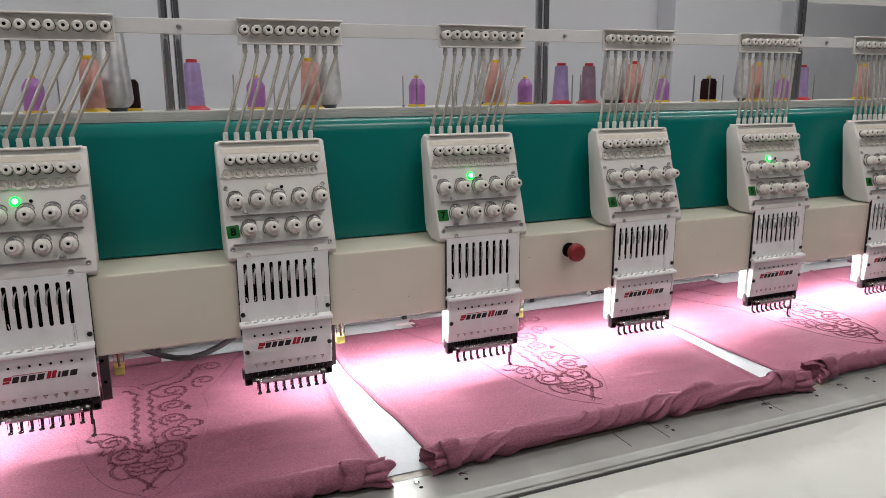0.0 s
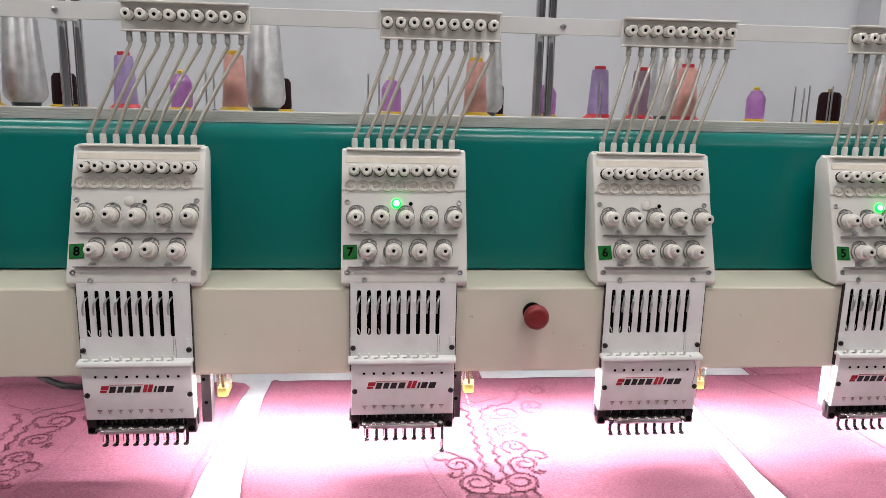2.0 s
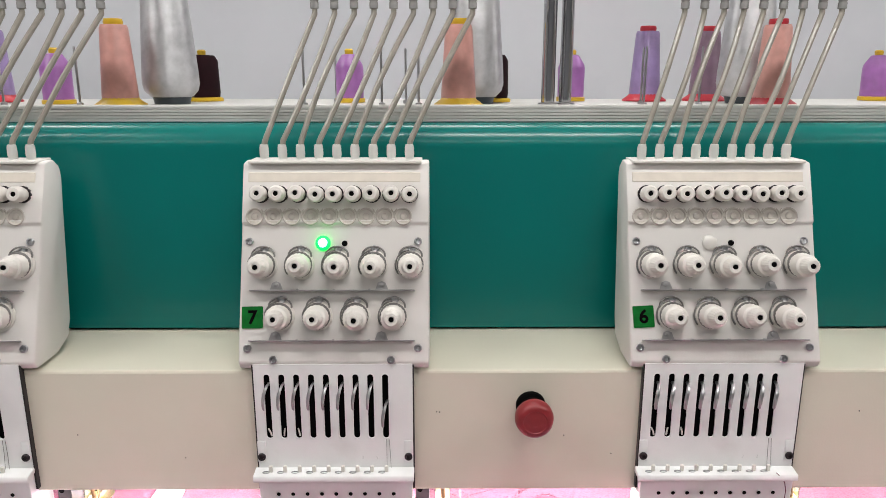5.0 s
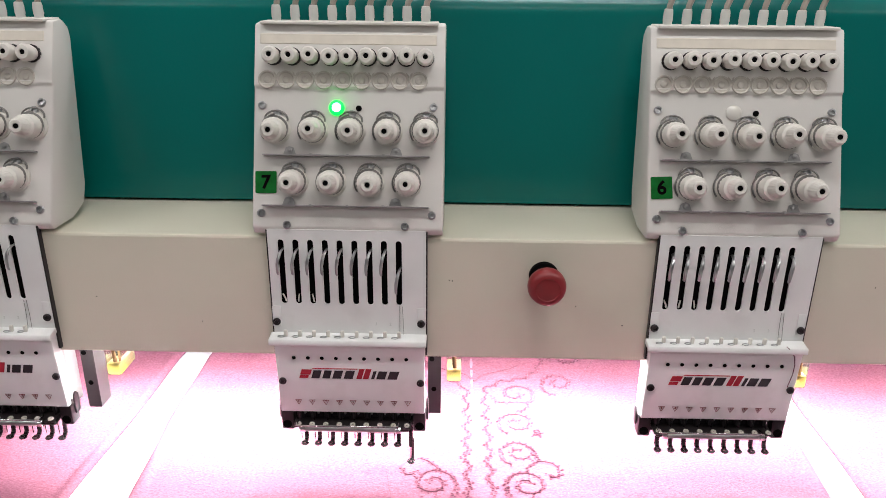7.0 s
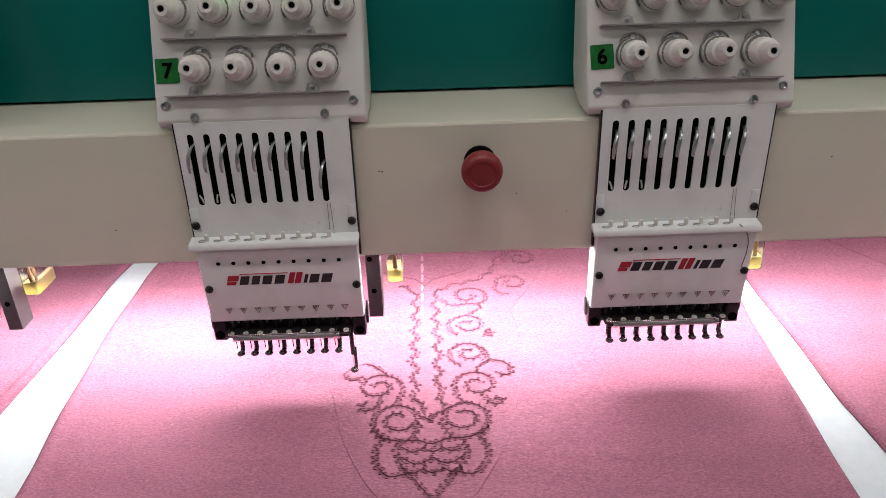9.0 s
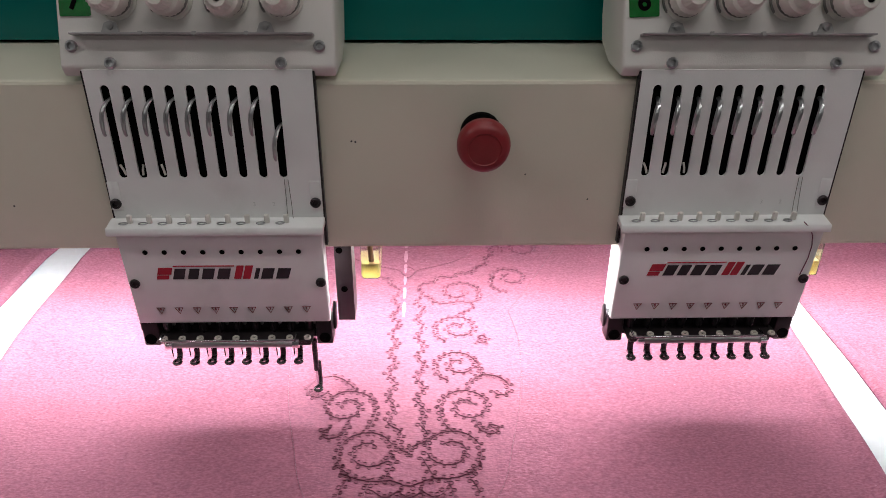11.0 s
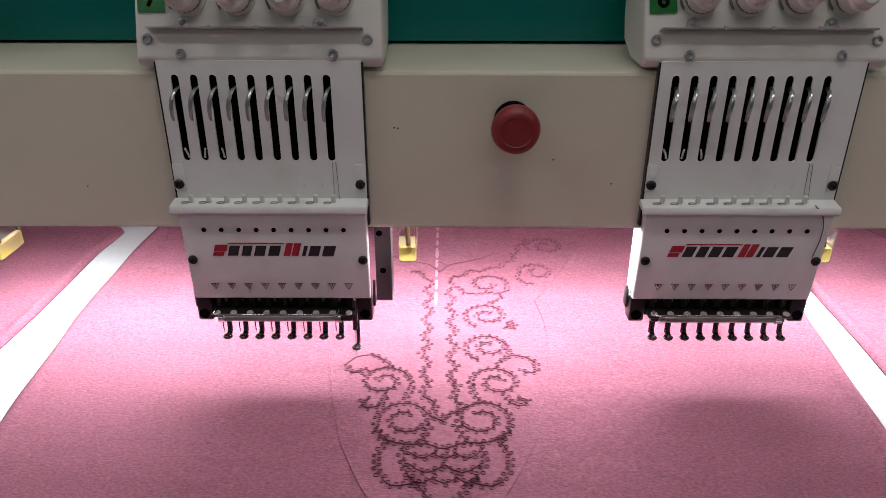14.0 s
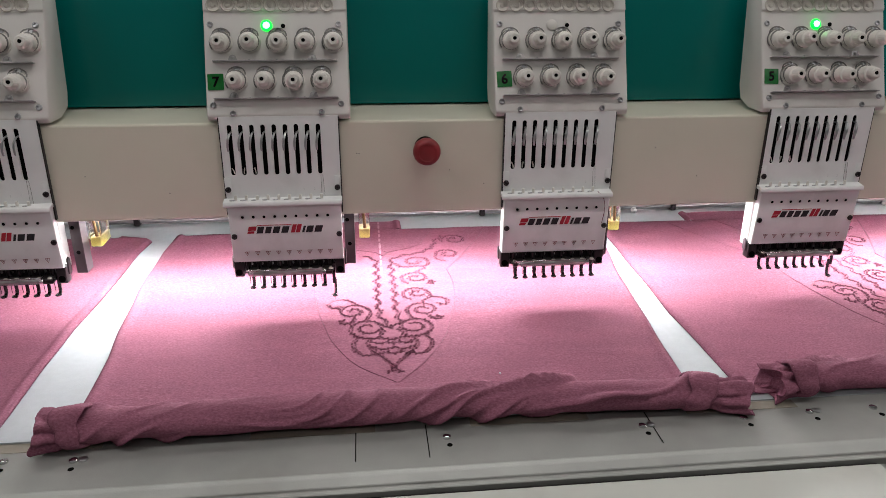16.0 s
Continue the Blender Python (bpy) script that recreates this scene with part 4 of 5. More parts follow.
part("rear_rod", mesh_of(sweep([(X0, 0.427, 0.9125), (X1, 0.427, 0.9125)], 0.0042, 10), "rear_rod", True), M_STEEL, frame_bar, "thin steel rod")
rod_clamp = mesh_of(box(-0.006, -0.008, -0.0085, 0.006, 0.0165, 0.0095, 0.002, 1), "rod_clamp")
rod_ball = mesh_of(lathe([(0, -0.007), (0.004, -0.006), (0.007, 0), (0.004, 0.006), (0, 0.007)], 12), "rod_knob", True)
for bx in (-1.41, -1.02, -0.62, -0.345, -0.02, 0.36, 0.78, 1.18, 1.52, 1.93, 2.3):
    part("rod_clamp", rod_clamp, M_DARK, frame_bar, "dark rod clamp", pose(bx, 0.427, 0.9125))
for bx in (0.545, 0.642, 0.690, 1.02, 1.27):
    part("rod_knob", rod_ball, M_RAIL, frame_bar, "white round clamp knob", pose(bx, 0.4175, 0.9085))
spring_run = []
for k in range(61):
    spring_run.append((0.552 + k * 0.0009, 0.4200 + 0.0048 * math.cos(k * 1.05), 0.9080 + 0.0048 * math.sin(k * 1.05)))
part("tension_spring", mesh_of(sweep(spring_run, 0.0011, 5), "tension_spring", True), M_DARK, frame_bar, "dark coil spring on the rod")
part("rear_tape", box(-0.060, 0.366, 0.9071, -0.012, 0.384, 0.9077), M_TRAY, frame_bar, "pale strip of tape")
for i, (bx, by) in enumerate(((-0.275, -0.333), (-0.202, -0.338), (0.200, -0.336), (0.428, -0.337), (0.553, -0.333), (0.638, -0.329), (0.72, -0.328), (-0.62, -0.336), (1.0, -0.334), (1.25, -0.336))):
    part("bolt", bolt_mesh, M_CHROME, frame_bar, "worn steel bolt head", pose(bx, by, 0.8982))
    if i % 2:
        part("bolt", bolt_mesh, M_STEEL, frame_bar, "worn steel bolt head", pose(bx + 0.010, by + 0.001, 0.8985))
    part("bolt_hole", bolt_hole_mesh, M_BLACK, frame_bar, "black disc painting the shade in a bolt hole", pose(bx + 0.002, by - 0.014, 0.8993))
for bx in (0.098, 0.178, 0.44, -0.52, 0.9):
    part("scribe_line", box(bx - 0.0006, -0.37, 0.8996, bx + 0.0006, -0.31, 0.8999), M_BLACK, frame_bar, "dark pencil line")
for bx in (0.05, 0.30, -0.25, 0.56):
    part("tape", box(bx - 0.07, -0.318, 0.8996, bx + 0.07, -0.302, 0.9000), M_TAPE, frame_bar, "strip of adhesive tape")

for tx0, tx1 in ((-1.7, 0.668), (0.735, 2.8)):
    table = thing("table_board", "pale grey laminate table board in front of the machine", "table", None, "table boards")
    part("board", box(tx0, -0.86, 0.870, tx1, -0.4175, 0.891, 0.001, 1), M_TABLE, table)
    # dark strip paints the shaded gap between table and front bar
    part("edge_band", box(tx0, -0.4172, 0.868, tx1, -0.4118, 0.8870), M_DARK, table)
    for lx in (tx0 + 0.1, tx1 - 0.1):
        for ly in (-0.80, -0.5):
            part("leg", box(lx - 0.02, ly - 0.02, 0, lx + 0.02, ly + 0.02, 0.868, 0.002, 1), M_BEAM, table)

backing = part("backing_sheet", box(X0, -0.300, 0.8998, X1, 0.441, 0.9012), M_BACKING, None, "white nonwoven backing sheet stretched in the frame")
tagged(backing, "", "backing sheet")


# ---- garments ----
def bent(table, y):
    for (ya, xa), (yb, xb) in zip(table, table[1:]):
        if y <= yb:
            k = (y - ya) / (yb - ya)
            return xa + (xb - xa) * k
    return table[-1][1]


def cloth_height(x, y, seed):
    v = Vector((x * 3 + seed, y * 3, seed * 1.7))
    ripple = 0.0012 * noise.noise(v) + 0.0005 * noise.noise(v * 4)
    crease = 0.0012 * max(0, noise.noise(Vector((x * 5 + y * 4, y * 1.5 - x, seed)))) ** 2
    gather = 0.0022 * math.exp(-((y + 0.275) / 0.035) ** 2) * (noise.noise(Vector((x * 22 + y * 9, seed, 3))) + 0.6)
    pull = 0.0022 * max(0, noise.noise(Vector((x * 9 - y * 11, (x + y) * 2.2, seed + 8)))) ** 1.5 + 0.0009 * max(0, noise.noise(Vector((x * 12, y * 42 + x * 6, seed + 4)))) ** 1.3
    return ripple + crease + gather + pull


def garment_sheet(left, right, y0, y1, seed):
    nx, ny = 160, 140
    verts, faces = [], []
    for j in range(ny + 1):
        y = y0 + (y1 - y0) * j / ny
        xl = bent(left, y) + 0.0018 * noise.noise(Vector((y * 10, seed, 0)))
        xr = bent(right, y) + 0.0018 * noise.noise(Vector((y * 10, seed, 5)))
        for i in range(nx + 1):
            k = i / nx
            x = xl + (xr - xl) * k
            edge = min(k, 1 - k) * (xr - xl)
            hem = 0.0038 * math.exp(-((edge - 0.008) / 0.006) ** 2)
            z = cloth_height(x, y, seed) * min(1, edge / 0.05) + hem + (-0.001 if i in (0, nx) else 0)
            verts.append((x, y, z + 0.0005))
    for j in range(ny):
        for i in range(nx):
            a = j * (nx + 1) + i
            faces.append((a, a + 1, a + nx + 2, a + nx + 1))
    me = bpy.data.meshes.new("sheet")
    me.from_pydata(verts, [], faces)
    bm = bmesh.new()
    bm.from_mesh(me)
    bpy.data.meshes.remove(me)
    r = bmesh.ops.extrude_face_region(bm, geom=bm.faces[:])
    for v in [g for g in r["geom"] if isinstance(g, bmesh.types.BMVert)]:
        v.co.z -= 0.0012
    return mesh_of(bm, "sheet", "soft")


def rolled_edge(x0, x1, y, radius, seed, sag=0.0):
    """The cloth rolled up along the front: a soft flattened roll with slanting drag folds."""
    n, seg = 420, 56
    bm = bmesh.new()
    rings = []
    for i in range(n + 1):
        k = i / n
        x = x0 + (x1 - x0) * k
        r = radius * (1 + 0.13 * noise.noise(Vector((x * 6, seed, 0))) + 0.05 * noise.noise(Vector((x * 19, seed, 2))))
        cy = y + 0.006 * noise.noise(Vector((x * 4, seed + 3, 0))) + sag * math.sin(math.pi * k)
        ring = []
        for s in range(seg):
            a = 2 * math.pi * s / seg
            warp = 3.4 * noise.noise(Vector((x * 5, seed, a * 0.35))) + 1.2 * noise.noise(Vector((x * 14, seed + 5, a * 0.5)))
            fold = 0.0
            for f, (tw, amp) in enumerate(((34, 0.40), (71, 0.32), (118, 0.14))):
                ph = a * (2 + f) + x * tw + warp * (1.3 + 0.6 * f)
                mask = min(1, max(0, 0.22 + 1.9 * noise.noise(Vector((x * 6.5 + f * 9, seed * 2 + a * 0.35, f)))))
                fold += amp * (1.5 * math.exp(-((math.sin(ph * 0.5)) / (0.20 + 0.07 * f)) ** 2) - 0.35) * mask
            fold += 0.05 * noise.noise(Vector((x * 34, math.cos(a) * 1.4, math.sin(a) * 1.4 + seed)))
            rr = r * (1 + fold)
            z = rr * math.sin(a) * 0.84
            ring.append(bm.verts.new((x, cy + rr * math.cos(a) * 1.22, max(z + radius * 0.76, -0.0005 + 0.0006 * math.sin(a * 3)))))
        rings.append(ring)
    for a, b in zip(rings, rings[1:]):
        for s in range(seg):
            bm.faces.new((a[s], a[(s + 1) % seg], b[(s + 1) % seg], b[s]))
    bm.faces.new(rings[0][::-1])
    bm.faces.new(rings[-1])
    return mesh_of(bm, "rolled_edge", "soft")


def gathered_end(length, radius, seed, way):
    """The end of the roll past its wrap: pleats that open outwards, with a ragged hollow mouth."""
    n, seg = 34, 72
    bm = bmesh.new()
    rings = []
    for i in range(n + 8):
        k = min(1, i / n)
        inside = max(0, i - n) / 7
        ring = []
        for s in range(seg):
            a = 2 * math.pi * s / seg
            ph = a * 3.5 + 2.2 * noise.noise(Vector((math.cos(a), math.sin(a), seed))) + 1.4 * k
            pleat = abs(math.sin(ph)) ** 0.6 - 0.6
            crumple = noise.noise(Vector((math.cos(a) * 2.2, math.sin(a) * 2.2, seed + k * 3.5)))
            rr = radius * (0.74 + 0.36 * k ** 0.8 + (0.12 + 0.34 * k) * pleat + 0.16 * crumple)
            rr *= 1 - 0.62 * inside
            ragged = 0.20 * noise.noise(Vector((math.cos(a) * 1.5, math.sin(a) * 1.5, seed + 9))) + 0.10 * math.sin(3 * a + seed)
            x = way * length * (k * (1 + ragged * k) - 0.38 * inside)
            ring.append(bm.verts.new((x, rr * math.cos(a) * 1.18, max(rr * math.sin(a) * 0.95 + radius * 0.78 - 0.003 * k, 0.0004 * (1 + math.sin(a * 5))))))
        rings.append(ring)
    for p, q in zip(rings, rings[1:]):
        for s in range(seg):
            bm.faces.new((p[s], p[(s + 1) % seg], q[(s + 1) % seg], q[s]))
    bm.faces.new(rings[0][::-1])
    bm.faces.new(rings[-1])
    return mesh_of(bm, "gathered_end", "soft")


def cloth_wrap(width, radius, seed, peak):
    """A band of cloth folded over the roll close to its end, peaked at the back."""
    n, across = 64, 10
    bm = bmesh.new()
    rings = []
    for s in range(n):
        a = 2 * math.pi * s / n
        ring = []
        for j in range(across * 2):
            top = j < across
            v = j / (across - 1) if top else 1 - (j - across) / (across - 1)
            edge = math.sin(math.pi * v) ** 0.5
            high = peak * math.exp(-((a - 1.9) / 0.42) ** 2)
            rr = radius * (1.02 + high + 0.10 * noise.noise(Vector((math.cos(a) * 1.6, math.sin(a) * 1.6 + v, seed)))) + (0.0034 * edge if top else -0.003)
            w = width * (1 + 0.25 * noise.noise(Vector((math.cos(a) * 1.2, math.sin(a) * 1.2, seed + 4))) + 0.5 * high)
            x = w * (v - 0.5) + 0.006 * math.sin(a + seed) + 0.004 * noise.noise(Vector((a * 1.5, seed, 6)))
            ring.append(bm.verts.new((x, rr * math.cos(a) * 1.2, max(rr * math.sin(a) * 0.86 + radius * 0.76, 0.0003))))
        rings.append(ring)
    for s in range(n):
        p, q = rings[s], rings[(s + 1) % n]
        for j in range(across * 2):
            m = (j + 1) % (across * 2)
            bm.faces.new((p[j], p[m], q[m], q[j]))
    return mesh_of(bm, "wrap", "soft")


# ---- embroidery: chains of little stitched rings ----
def spiral(cx, cy, r, start, turns, sense=1, inner=0.22):
    n = int(26 * turns)
    return [(cx + (r + (inner * r - r) * i / n) * math.cos(radians(start) + sense * 2 * math.pi * turns * i / n),
             cy + (r + (inner * r - r) * i / n) * math.sin(radians(start) + sense * 2 * math.pi * turns * i / n)) for i in range(n + 1)]


def smooth_path(pts, step=0.004):
    out = []
    p = [pts[0]] + list(pts) + [pts[-1]]
    for i in range(1, len(p) - 2):
        n = max(2, int(math.dist(p[i], p[i + 1]) / step))
        for k in range(n):
            t = k / n
            q = []
            for c in (0, 1):
                a, b, d, e = p[i - 1][c], p[i][c], p[i + 1][c], p[i + 2][c]
                q.append(0.5 * (2 * b + (d - a) * t + (2 * a - 5 * b + 4 * d - e) * t * t + (3 * b - a - 3 * d + e) * t ** 3))
            out.append(tuple(q))
    return out + [pts[-1]]


def resample(path, gap):
    out, left = [path[0]], gap
    for a, b in zip(path, path[1:]):
        d = math.dist(a, b)
        while d >= left and d > 0:
            k = left / d
            a = (a[0] + (b[0] - a[0]) * k, a[1] + (b[1] - a[1]) * k)
            out.append(a)
            d = math.dist(a, b)
            left = gap
        left -= d
    return out


def wavy(pts, amp, wave):
    path = resample(smooth_path(pts), 0.002)
    out = []
    for i, p in enumerate(path):
        a, b = path[max(i - 1, 0)], path[min(i + 1, len(path) - 1)]
        d = math.dist(a, b) or 1
        s = amp * math.sin(2 * math.pi * i * 0.002 / wave)
        out.append((p[0] - (b[1] - a[1]) / d * s, p[1] + (b[0] - a[0]) / d * s))
    return out


def embroidery(seed):
    rng = random.Random(seed)
    mid = 0.1485

    def mirror(path):
        return [(2 * mid - x, y) for x, y in path]

    def scallop(y, lumps, amp):
        return [(0.121 + 0.057 * k / 24, y - amp * abs(math.sin(math.pi * lumps * k / 24))) for k in range(25)]

    stem = wavy([(0.108, 0.212), (0.128, 0.196), (0.131, 0.15), (0.131, 0.10), (0.130, 0.05), (0.131, 0.006), (0.133, -0.035), (0.148, -0.076)], 0.0042, 0.033)
    lobe = smooth_path([(0.090, -0.086), (0.101, -0.096), (0.094, -0.114), (0.097, -0.136), (0.109, -0.150), (0.127, -0.146)])
    rib = smooth_path([(0.118, -0.102), (0.114, -0.119), (0.120, -0.137), (0.130, -0.150)])
    point = smooth_path([(0.127, -0.146), (0.139, -0.166), (0.1505, -0.184)])
    cross = [(0.1505, -0.183), (0.144, -0.191), (0.137, -0.199)]
    chains = [
        stem,
        wavy([(0.148, -0.076), (0.162, -0.048), (0.158, -0.02), (0.157, 0.02), (0.158, 0.06), (0.157, 0.105), (0.157, 0.15), (0.156, 0.19)], 0.0042, 0.033),
        wavy([(0.156, 0.19), (0.180, 0.211), (0.211, 0.222), (0.236, 0.250), (0.248, 0.288), (0.262, 0.305)], 0.0035, 0.026),
        # scrolls up the stem
        spiral(0.200, 0.180, 0.027, -62, 1.25, 1), smooth_path([(0.168, 0.172), (0.170, 0.160), (0.184, 0.156), (0.200, 0.160), (0.212, 0.156)]),
        spiral(0.196, 0.108, 0.024, 178, 1.45, -1), smooth_path([(0.172, 0.110), (0.174, 0.094), (0.184, 0.083)]), spiral(0.219, 0.086, 0.008, 100, 1.2, -1),
        smooth_path([(0.216, 0.150), (0.205, 0.138), (0.196, 0.133)]),
        spiral(0.194, 0.046, 0.022, 176, 1.4, -1), smooth_path([(0.172, 0.046), (0.173, 0.030), (0.184, 0.021)]), smooth_path([(0.208, 0.056), (0.214, 0.044), (0.213, 0.028)]),
        spiral(0.199, -0.015, 0.025, 190, 1.5, -1), smooth_path([(0.174, -0.016), (0.177, -0.034), (0.186, -0.050)]),
        smooth_path([(0.206, -0.034), (0.208, -0.046), (0.219, -0.052), (0.226, -0.044), (0.218, -0.040), (0.213, -0.046)]),
        smooth_path([(0.200, 0.012), (0.212, 0.028), (0.230, 0.027), (0.240, 0.014), (0.238, 0.003), (0.228, 0.000), (0.224, 0.008)]),
        spiral(0.262, 0.212, 0.022, 175, 1.3, -1), smooth_path([(0.242, 0.215), (0.238, 0.198), (0.246, 0.182), (0.256, 0.182)]),
        spiral(0.282, 0.285, 0.026, 200, 1.5, -1),
        # scroll under the needle
        spiral(0.092, -0.014, 0.024, 20, 1.5, 1), smooth_path([(0.098, 0.010), (0.086, 0.024), (0.076, 0.030)]), smooth_path([(0.114, -0.006), (0.119, -0.022), (0.112, -0.046)]),
        smooth_path([(0.054, 0.012), (0.058, 0.001), (0.068, 0.000), (0.072, 0.008)]), smooth_path([(0.097, -0.036), (0.090, -0.050), (0.078, -0.054), (0.073, -0.045), (0.082, -0.041)]),
        # heart
        spiral(0.115, -0.070, 0.027, 215, 1.5, -1, 0.30), mirror(spiral(0.115, -0.070, 0.027, 215, 1.5, -1, 0.30)),
        smooth_path([(0.138, -0.078), (0.132, -0.092), (0.128, -0.102)]), smooth_path([(0.159, -0.078), (0.165, -0.092), (0.170, -0.102)]),
        lobe, mirror(lobe), rib, mirror(rib), point, mirror(point), cross, mirror(cross),
        smooth_path([(0.095, -0.094), (0.115, -0.102), (0.135, -0.102), (0.148, -0.108), (0.165, -0.101), (0.185, -0.100), (0.203, -0.092)]),
        scallop(-0.112, 3, 0.007), scallop(-0.126, 2, 0.009), scallop(-0.140, 3, 0.007),
    ]
    verts, faces = [], []

    def ring(cx, cy, r, w, turn):
        n = 10
        base = len(verts)
        for i in range(n):
            a = 2 * math.pi * i / n + turn
            wob = 1 + 0.12 * math.sin(2 * a + turn)
            for rr, z in ((r + w, 0.0), (r + w * 0.3, 0.0007), (r - w * 0.6, 0.0006), (r - w, 0.0)):
                x, y = cx + rr * wob * math.cos(a), cy + rr * math.sin(a)
                verts.append((x, y, z + cloth_height(x, y, 0) + 0.0006))
        for i in range(n):
            j = (i + 1) % n
            for k in range(3):
                faces.append((base + i * 4 + k, base + j * 4 + k, base + j * 4 + k + 1, base + i * 4 + k + 1))

    def ribbon(path, w):
        base = len(verts)
        for i, p in enumerate(path):
            a, b = path[max(i - 1, 0)], path[min(i + 1, len(path) - 1)]
            d = math.dist(a, b) or 1
            nx, ny = -(b[1] - a[1]) / d, (b[0] - a[0]) / d
            for s, z in ((-w, 0), (0, 0.0008), (w, 0)):
                x, y = p[0] + nx * s, p[1] + ny * s
                verts.append((x, y, z + cloth_height(x, y, 0) + 0.0006))
        for i in range(len(path) - 1):
            for k in range(2):
                q = base + i * 3 + k
                faces.append((q, q + 3, q + 4, q + 1))

    for chain in chains:
        path = resample(chain, 0.0037)
        ribbon(resample(chain, 0.003), 0.00006)
        for i, p in enumerate(path):
            a, b = path[max(i - 1, 0)], path[min(i + 1, len(path) - 1)]
            d = math.dist(a, b) or 1
            side = (1 if i % 2 else -1) * rng.uniform(0.0016, 0.0024)
            ring(p[0] - (b[1] - a[1]) / d * side + rng.uniform(-0.0007, 0.0007), p[1] + (b[0] - a[0]) / d * side + rng.uniform(-0.0007, 0.0007), rng.uniform(0.0014, 0.0020), rng.uniform(0.00009, 0.00014), rng.uniform(0, 3))
    # sewn outline in short stitches
    flank = [(0.252, 0.140), (0.2565, 0.100), (0.256, 0.064), (0.249, 0.0), (0.234, -0.066), (0.222, -0.109), (0.190, -0.172), (0.151, -0.223)]
    shoulder = [(0.350, 0.345), (0.333, 0.301), (0.290, 0.210), (0.252, 0.140)]
    neckline = [(0.245, 0.350), (0.227, 0.302), (0.210, 0.261), (0.180, 0.241), (0.154, 0.229), (0.143, 0.207)]
    for line in (flank, [(0.287 - x, y) if y > -0.2 else (x, y) for x, y in flank], shoulder, [(0.287 - x, y) for x, y in shoulder], neckline, [(0.286 - x, y) for x, y in neckline],
                 [(0.143, 0.212), (0.134, 0.225), (0.143, 0.238), (0.152, 0.225), (0.143, 0.212)], [(0.054, 0.014), (0.062, 0.026), (0.076, 0.030)]):
        path = resample(smooth_path(line), 0.0010)
        for i in range(0, len(path) - 4, 4):
            ribbon(path[i:i + 4], 0.00014)
    me = bpy.data.meshes.new("embroidery")
    me.from_pydata(verts, [], faces)
    return me


# light caught by the centre crease, painted as a row of pale dashes
def glint_line(parent):
    rng = random.Random(2)
    y = 0.13
    while y < 0.39:
        l = rng.uniform(0.012, 0.030)
        own = bmesh.new()
        vs = []
        for k in range(7):
            yy = y + l * k / 6
            w = 0.0019 * (0.6 + 0.5 * math.sin(math.pi * k / 6)) + rng.uniform(-0.0004, 0.0004)
            vs.append((own.verts.new((0.1395 - w, yy, cloth_height(0.1395, yy, 0) + 0.0012)), own.verts.new((0.1395 + w, yy, cloth_height(0.1395, yy, 0) + 0.0012))))
        for p, q in zip(vs, vs[1:]):
            own.faces.new((p[0], p[1], q[1], q[0]))
        part("chalk_dash", own, M_GLINT, parent, "pale dash painting the glint on a crease")
        y += l + rng.uniform(0.004, 0.009)


stitching = embroidery(1)
ROLL = {-0.8: (-0.240, 0.486), 0.0: (-0.240, 0.564), 0.8: (-0.190, 0.580), 1.6: (-0.205, 0.580)}
LEFT = {-0.8: [(-0.31, -0.228), (0.0, -0.246), (0.2, -0.260), (0.40, -0.285)],
        0.0: [(-0.31, -0.224), (-0.2, -0.229), (-0.12, -0.234), (-0.04, -0.243), (0.1, -0.255), (0.27, -0.257), (0.40, -0.252)],
        0.8: [(-0.31, -0.222), (-0.06, -0.226), (0.2, -0.217), (0.40, -0.210)],
        1.6: [(-0.31, -0.230), (0.40, -0.25)]}
RIGHT = {-0.8: [(-0.31, 0.495), (-0.04, 0.491), (0.11, 0.499), (0.27, 0.501), (0.33, 0.508), (0.342, 0.500), (0.356, 0.455)],
         0.0: [(-0.31, 0.515), (-0.25, 0.517), (-0.04, 0.535), (0.1, 0.547), (0.2, 0.562), (0.40, 0.600)],
         0.8: [(-0.31, 0.515), (0.0, 0.530), (0.2, 0.550), (0.40, 0.57)],
         1.6: [(-0.31, 0.52), (0.40, 0.54)]}
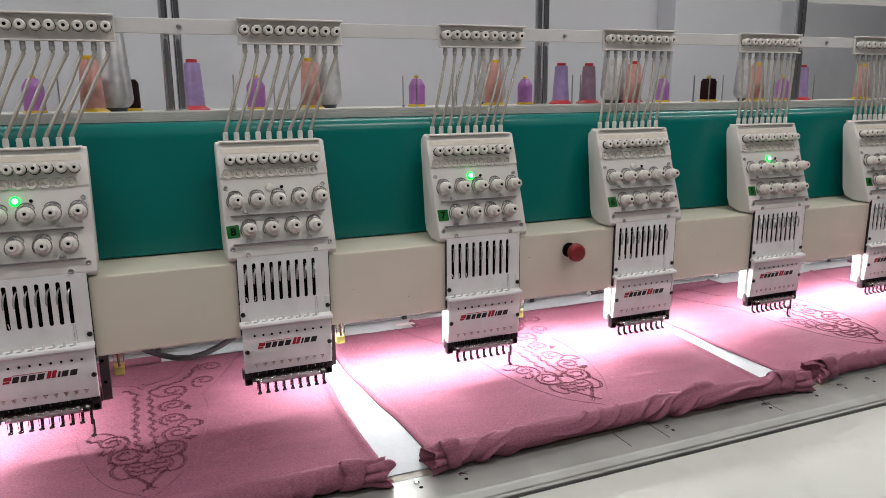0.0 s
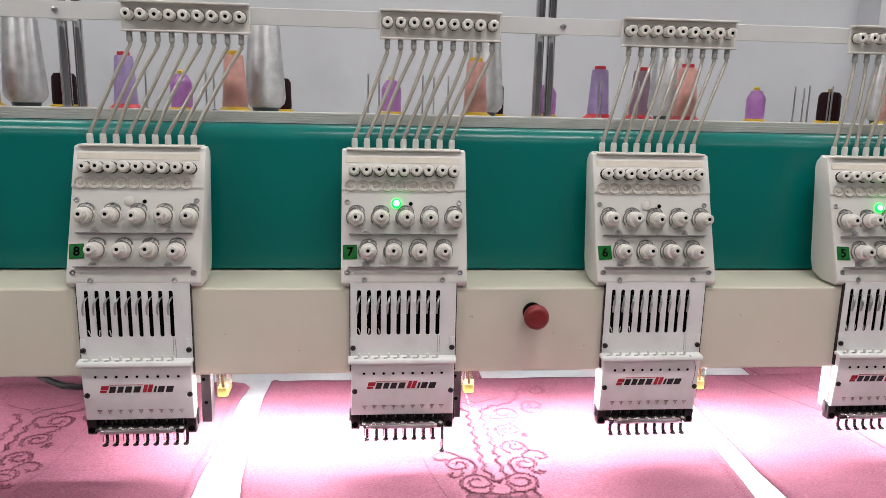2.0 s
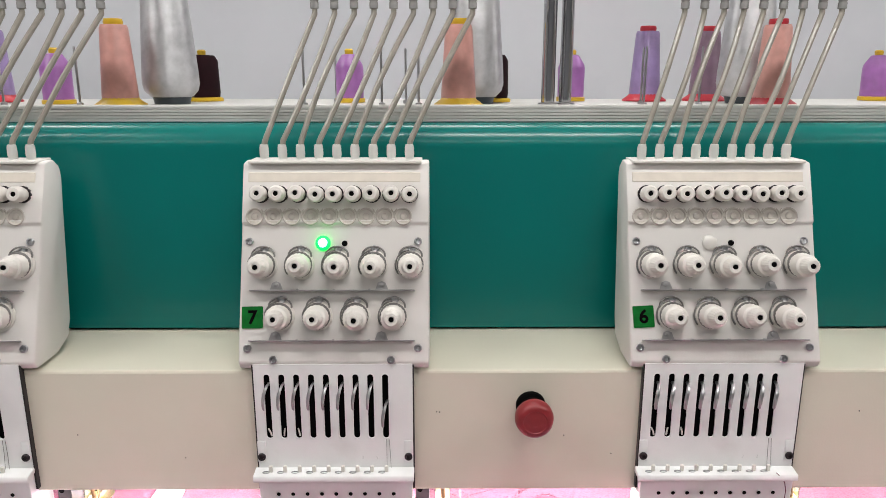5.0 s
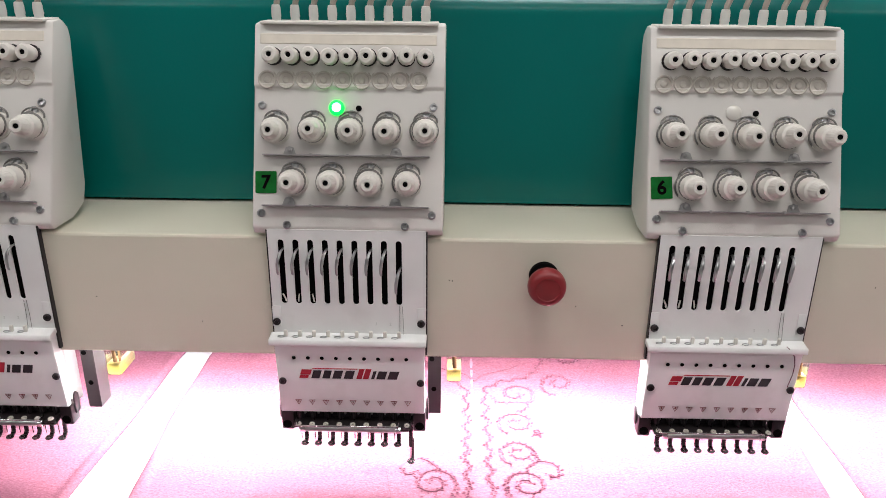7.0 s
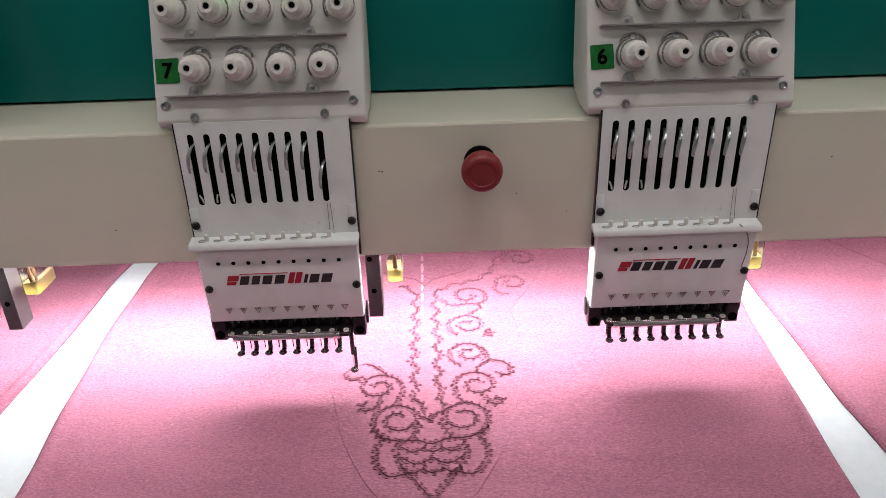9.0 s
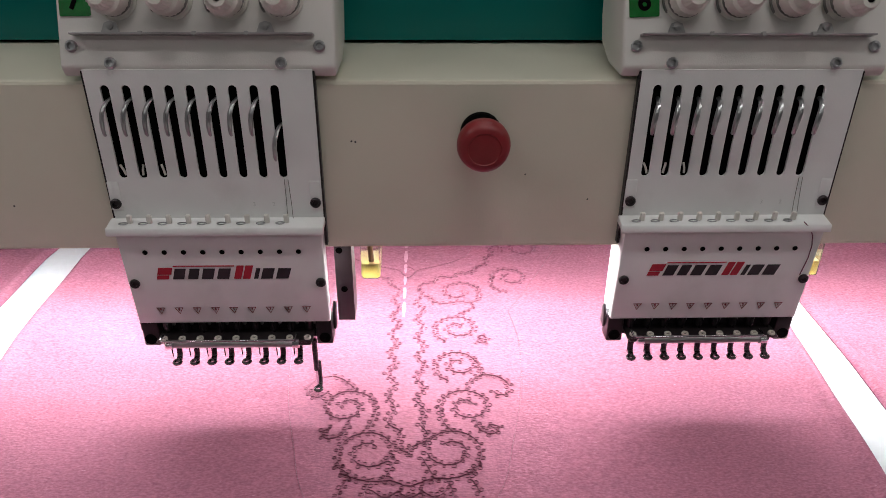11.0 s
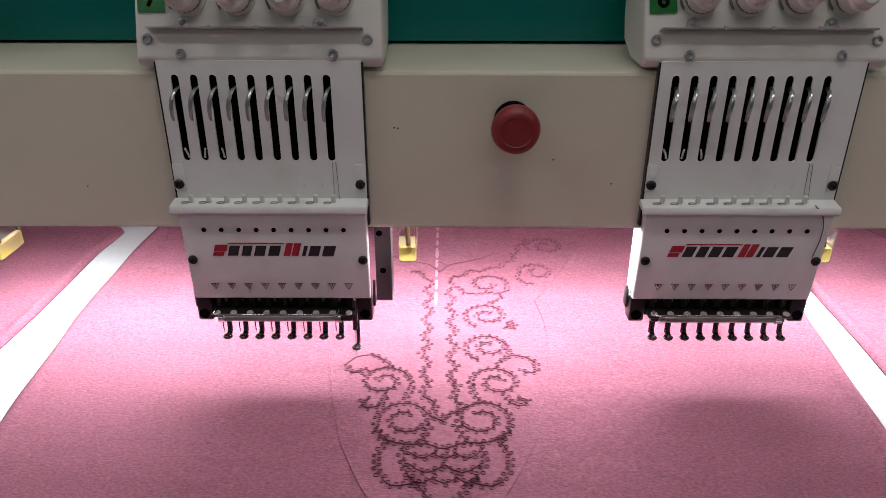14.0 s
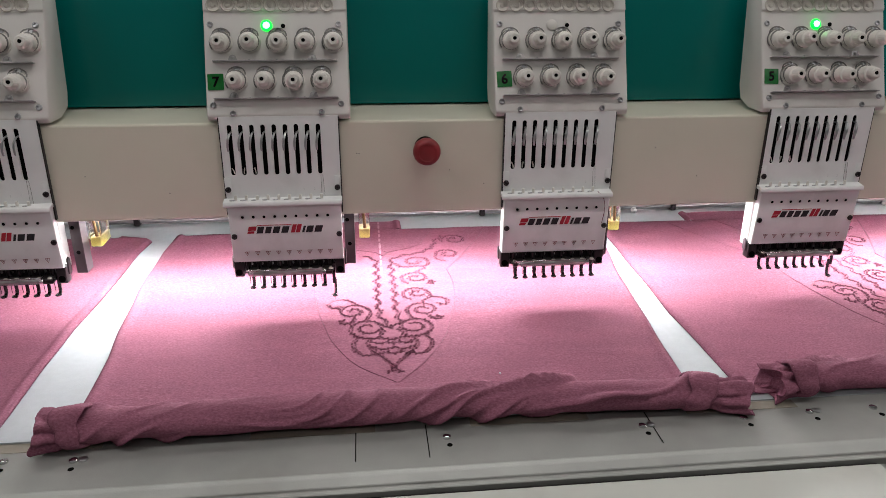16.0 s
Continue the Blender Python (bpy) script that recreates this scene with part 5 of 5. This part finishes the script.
for i, gx in enumerate((-0.8, 0.0, 0.8, 1.6)):
    g = thing("garment", "mauve jersey garment with burgundy ringlet embroidery, front edge rolled up", "garment", pose(gx, 0, CLOTH_Z), "garments in the frame")
    part("cloth", garment_sheet(LEFT[gx], RIGHT[gx], -0.290, 0.356, 0), M_CLOTH, g)
    rx0, rx1 = ROLL[gx]
    ry, rr = (-0.301 if gx < 0.5 else -0.284), 0.0205
    part("rolled_edge", rolled_edge(rx0 + 0.030, rx1 - 0.052, ry, rr, 3.1 + i, 0.005), M_CLOTH, g, "soft roll of mauve cloth")
    part("gathered_end", gathered_end(0.042, rr, 2.3 + i, -1), M_CLOTH, g, "gathered open end of the roll", pose(rx0 + 0.036, ry, 0, 0, 0, 6))
    part("gathered_end", gathered_end(0.062, rr * 0.95, 7.9 + i, 1), M_CLOTH, g, "gathered open end of the roll", pose(rx1 - 0.060, ry, 0, 0, 0, -9))
    part("wrap", cloth_wrap(0.026, rr * 1.04, 1.3 + i, 0.55), M_CLOTH, g, "folded band of cloth over the roll", pose(rx0 + 0.034, ry, 0, 0, 0, 4))
    part("wrap", cloth_wrap(0.030, rr * 1.03, 5.7 + i, 0.45), M_CLOTH, g, "folded band of cloth over the roll", pose(rx1 - 0.058, ry, 0, 0, 0, -8))
    part("cloth_tab", garment_sheet([(0.35, -0.02), (0.41, -0.015)], [(0.35, 0.186), (0.41, 0.184)], 0.352, 0.405, 0), M_CLOTH, g, "tab of cloth under the rear clamp")
    st = part("ringlet_stitching", stitching, M_THREAD, g, "burgundy ringlet embroidery")
    tagged(st, kind="stuff")
    if gx == 0.0:
        glint_line(g)

# small litter on the cloth
lint = part("lint", mesh_of(lathe([(0, 0), (0.0018, 0.0004), (0.0012, 0.0014), (0, 0.0016)], 7), "lint", True), M_BACKING, None, "tiny white scrap of lint on the cloth", pose(0.283, -0.213, CLOTH_Z + 0.0012, 0, 0, 20))
tagged(lint, "", "lint")


# ---- the sewing needle, its presser foot and take-up lever go up and down ----
def motions():
    downs = [-0.4, 1.5, 3.45, 5.5, 7.5, 9.4, 11.3, 13.2, 15.4, 17.4]

    def drop(t):
        for a, b in zip(downs, downs[1:]):
            if a <= t <= b:
                return 0.5 + 0.5 * math.cos(2 * math.pi * (t - a) / (b - a))
        return 0.0

    times = [0.25 * i for i in range(65)]
    for head, all_feet, all_needles, all_levers in sewing:
        foot = max(all_feet, key=lambda o: o.location.x)
        needle = max(all_needles, key=lambda o: o.location.x)
        lever = max(all_levers, key=lambda o: o.location.x)
        fx, lx = foot.location.x, lever.location.x
        walk(foot, [(t, pose(fx, 0.008, 0.9380 - 0.0320 * drop(t))) for t in times])
        walk(needle, [(t, pose(fx - 0.001, 0.0010, 0.928 - 0.030 * drop(t))) for t in times])
        walk(lever, [(t, pose(lx, -0.001, 1.168 - 0.020 * drop(t + 0.4))) for t in times])


motions()
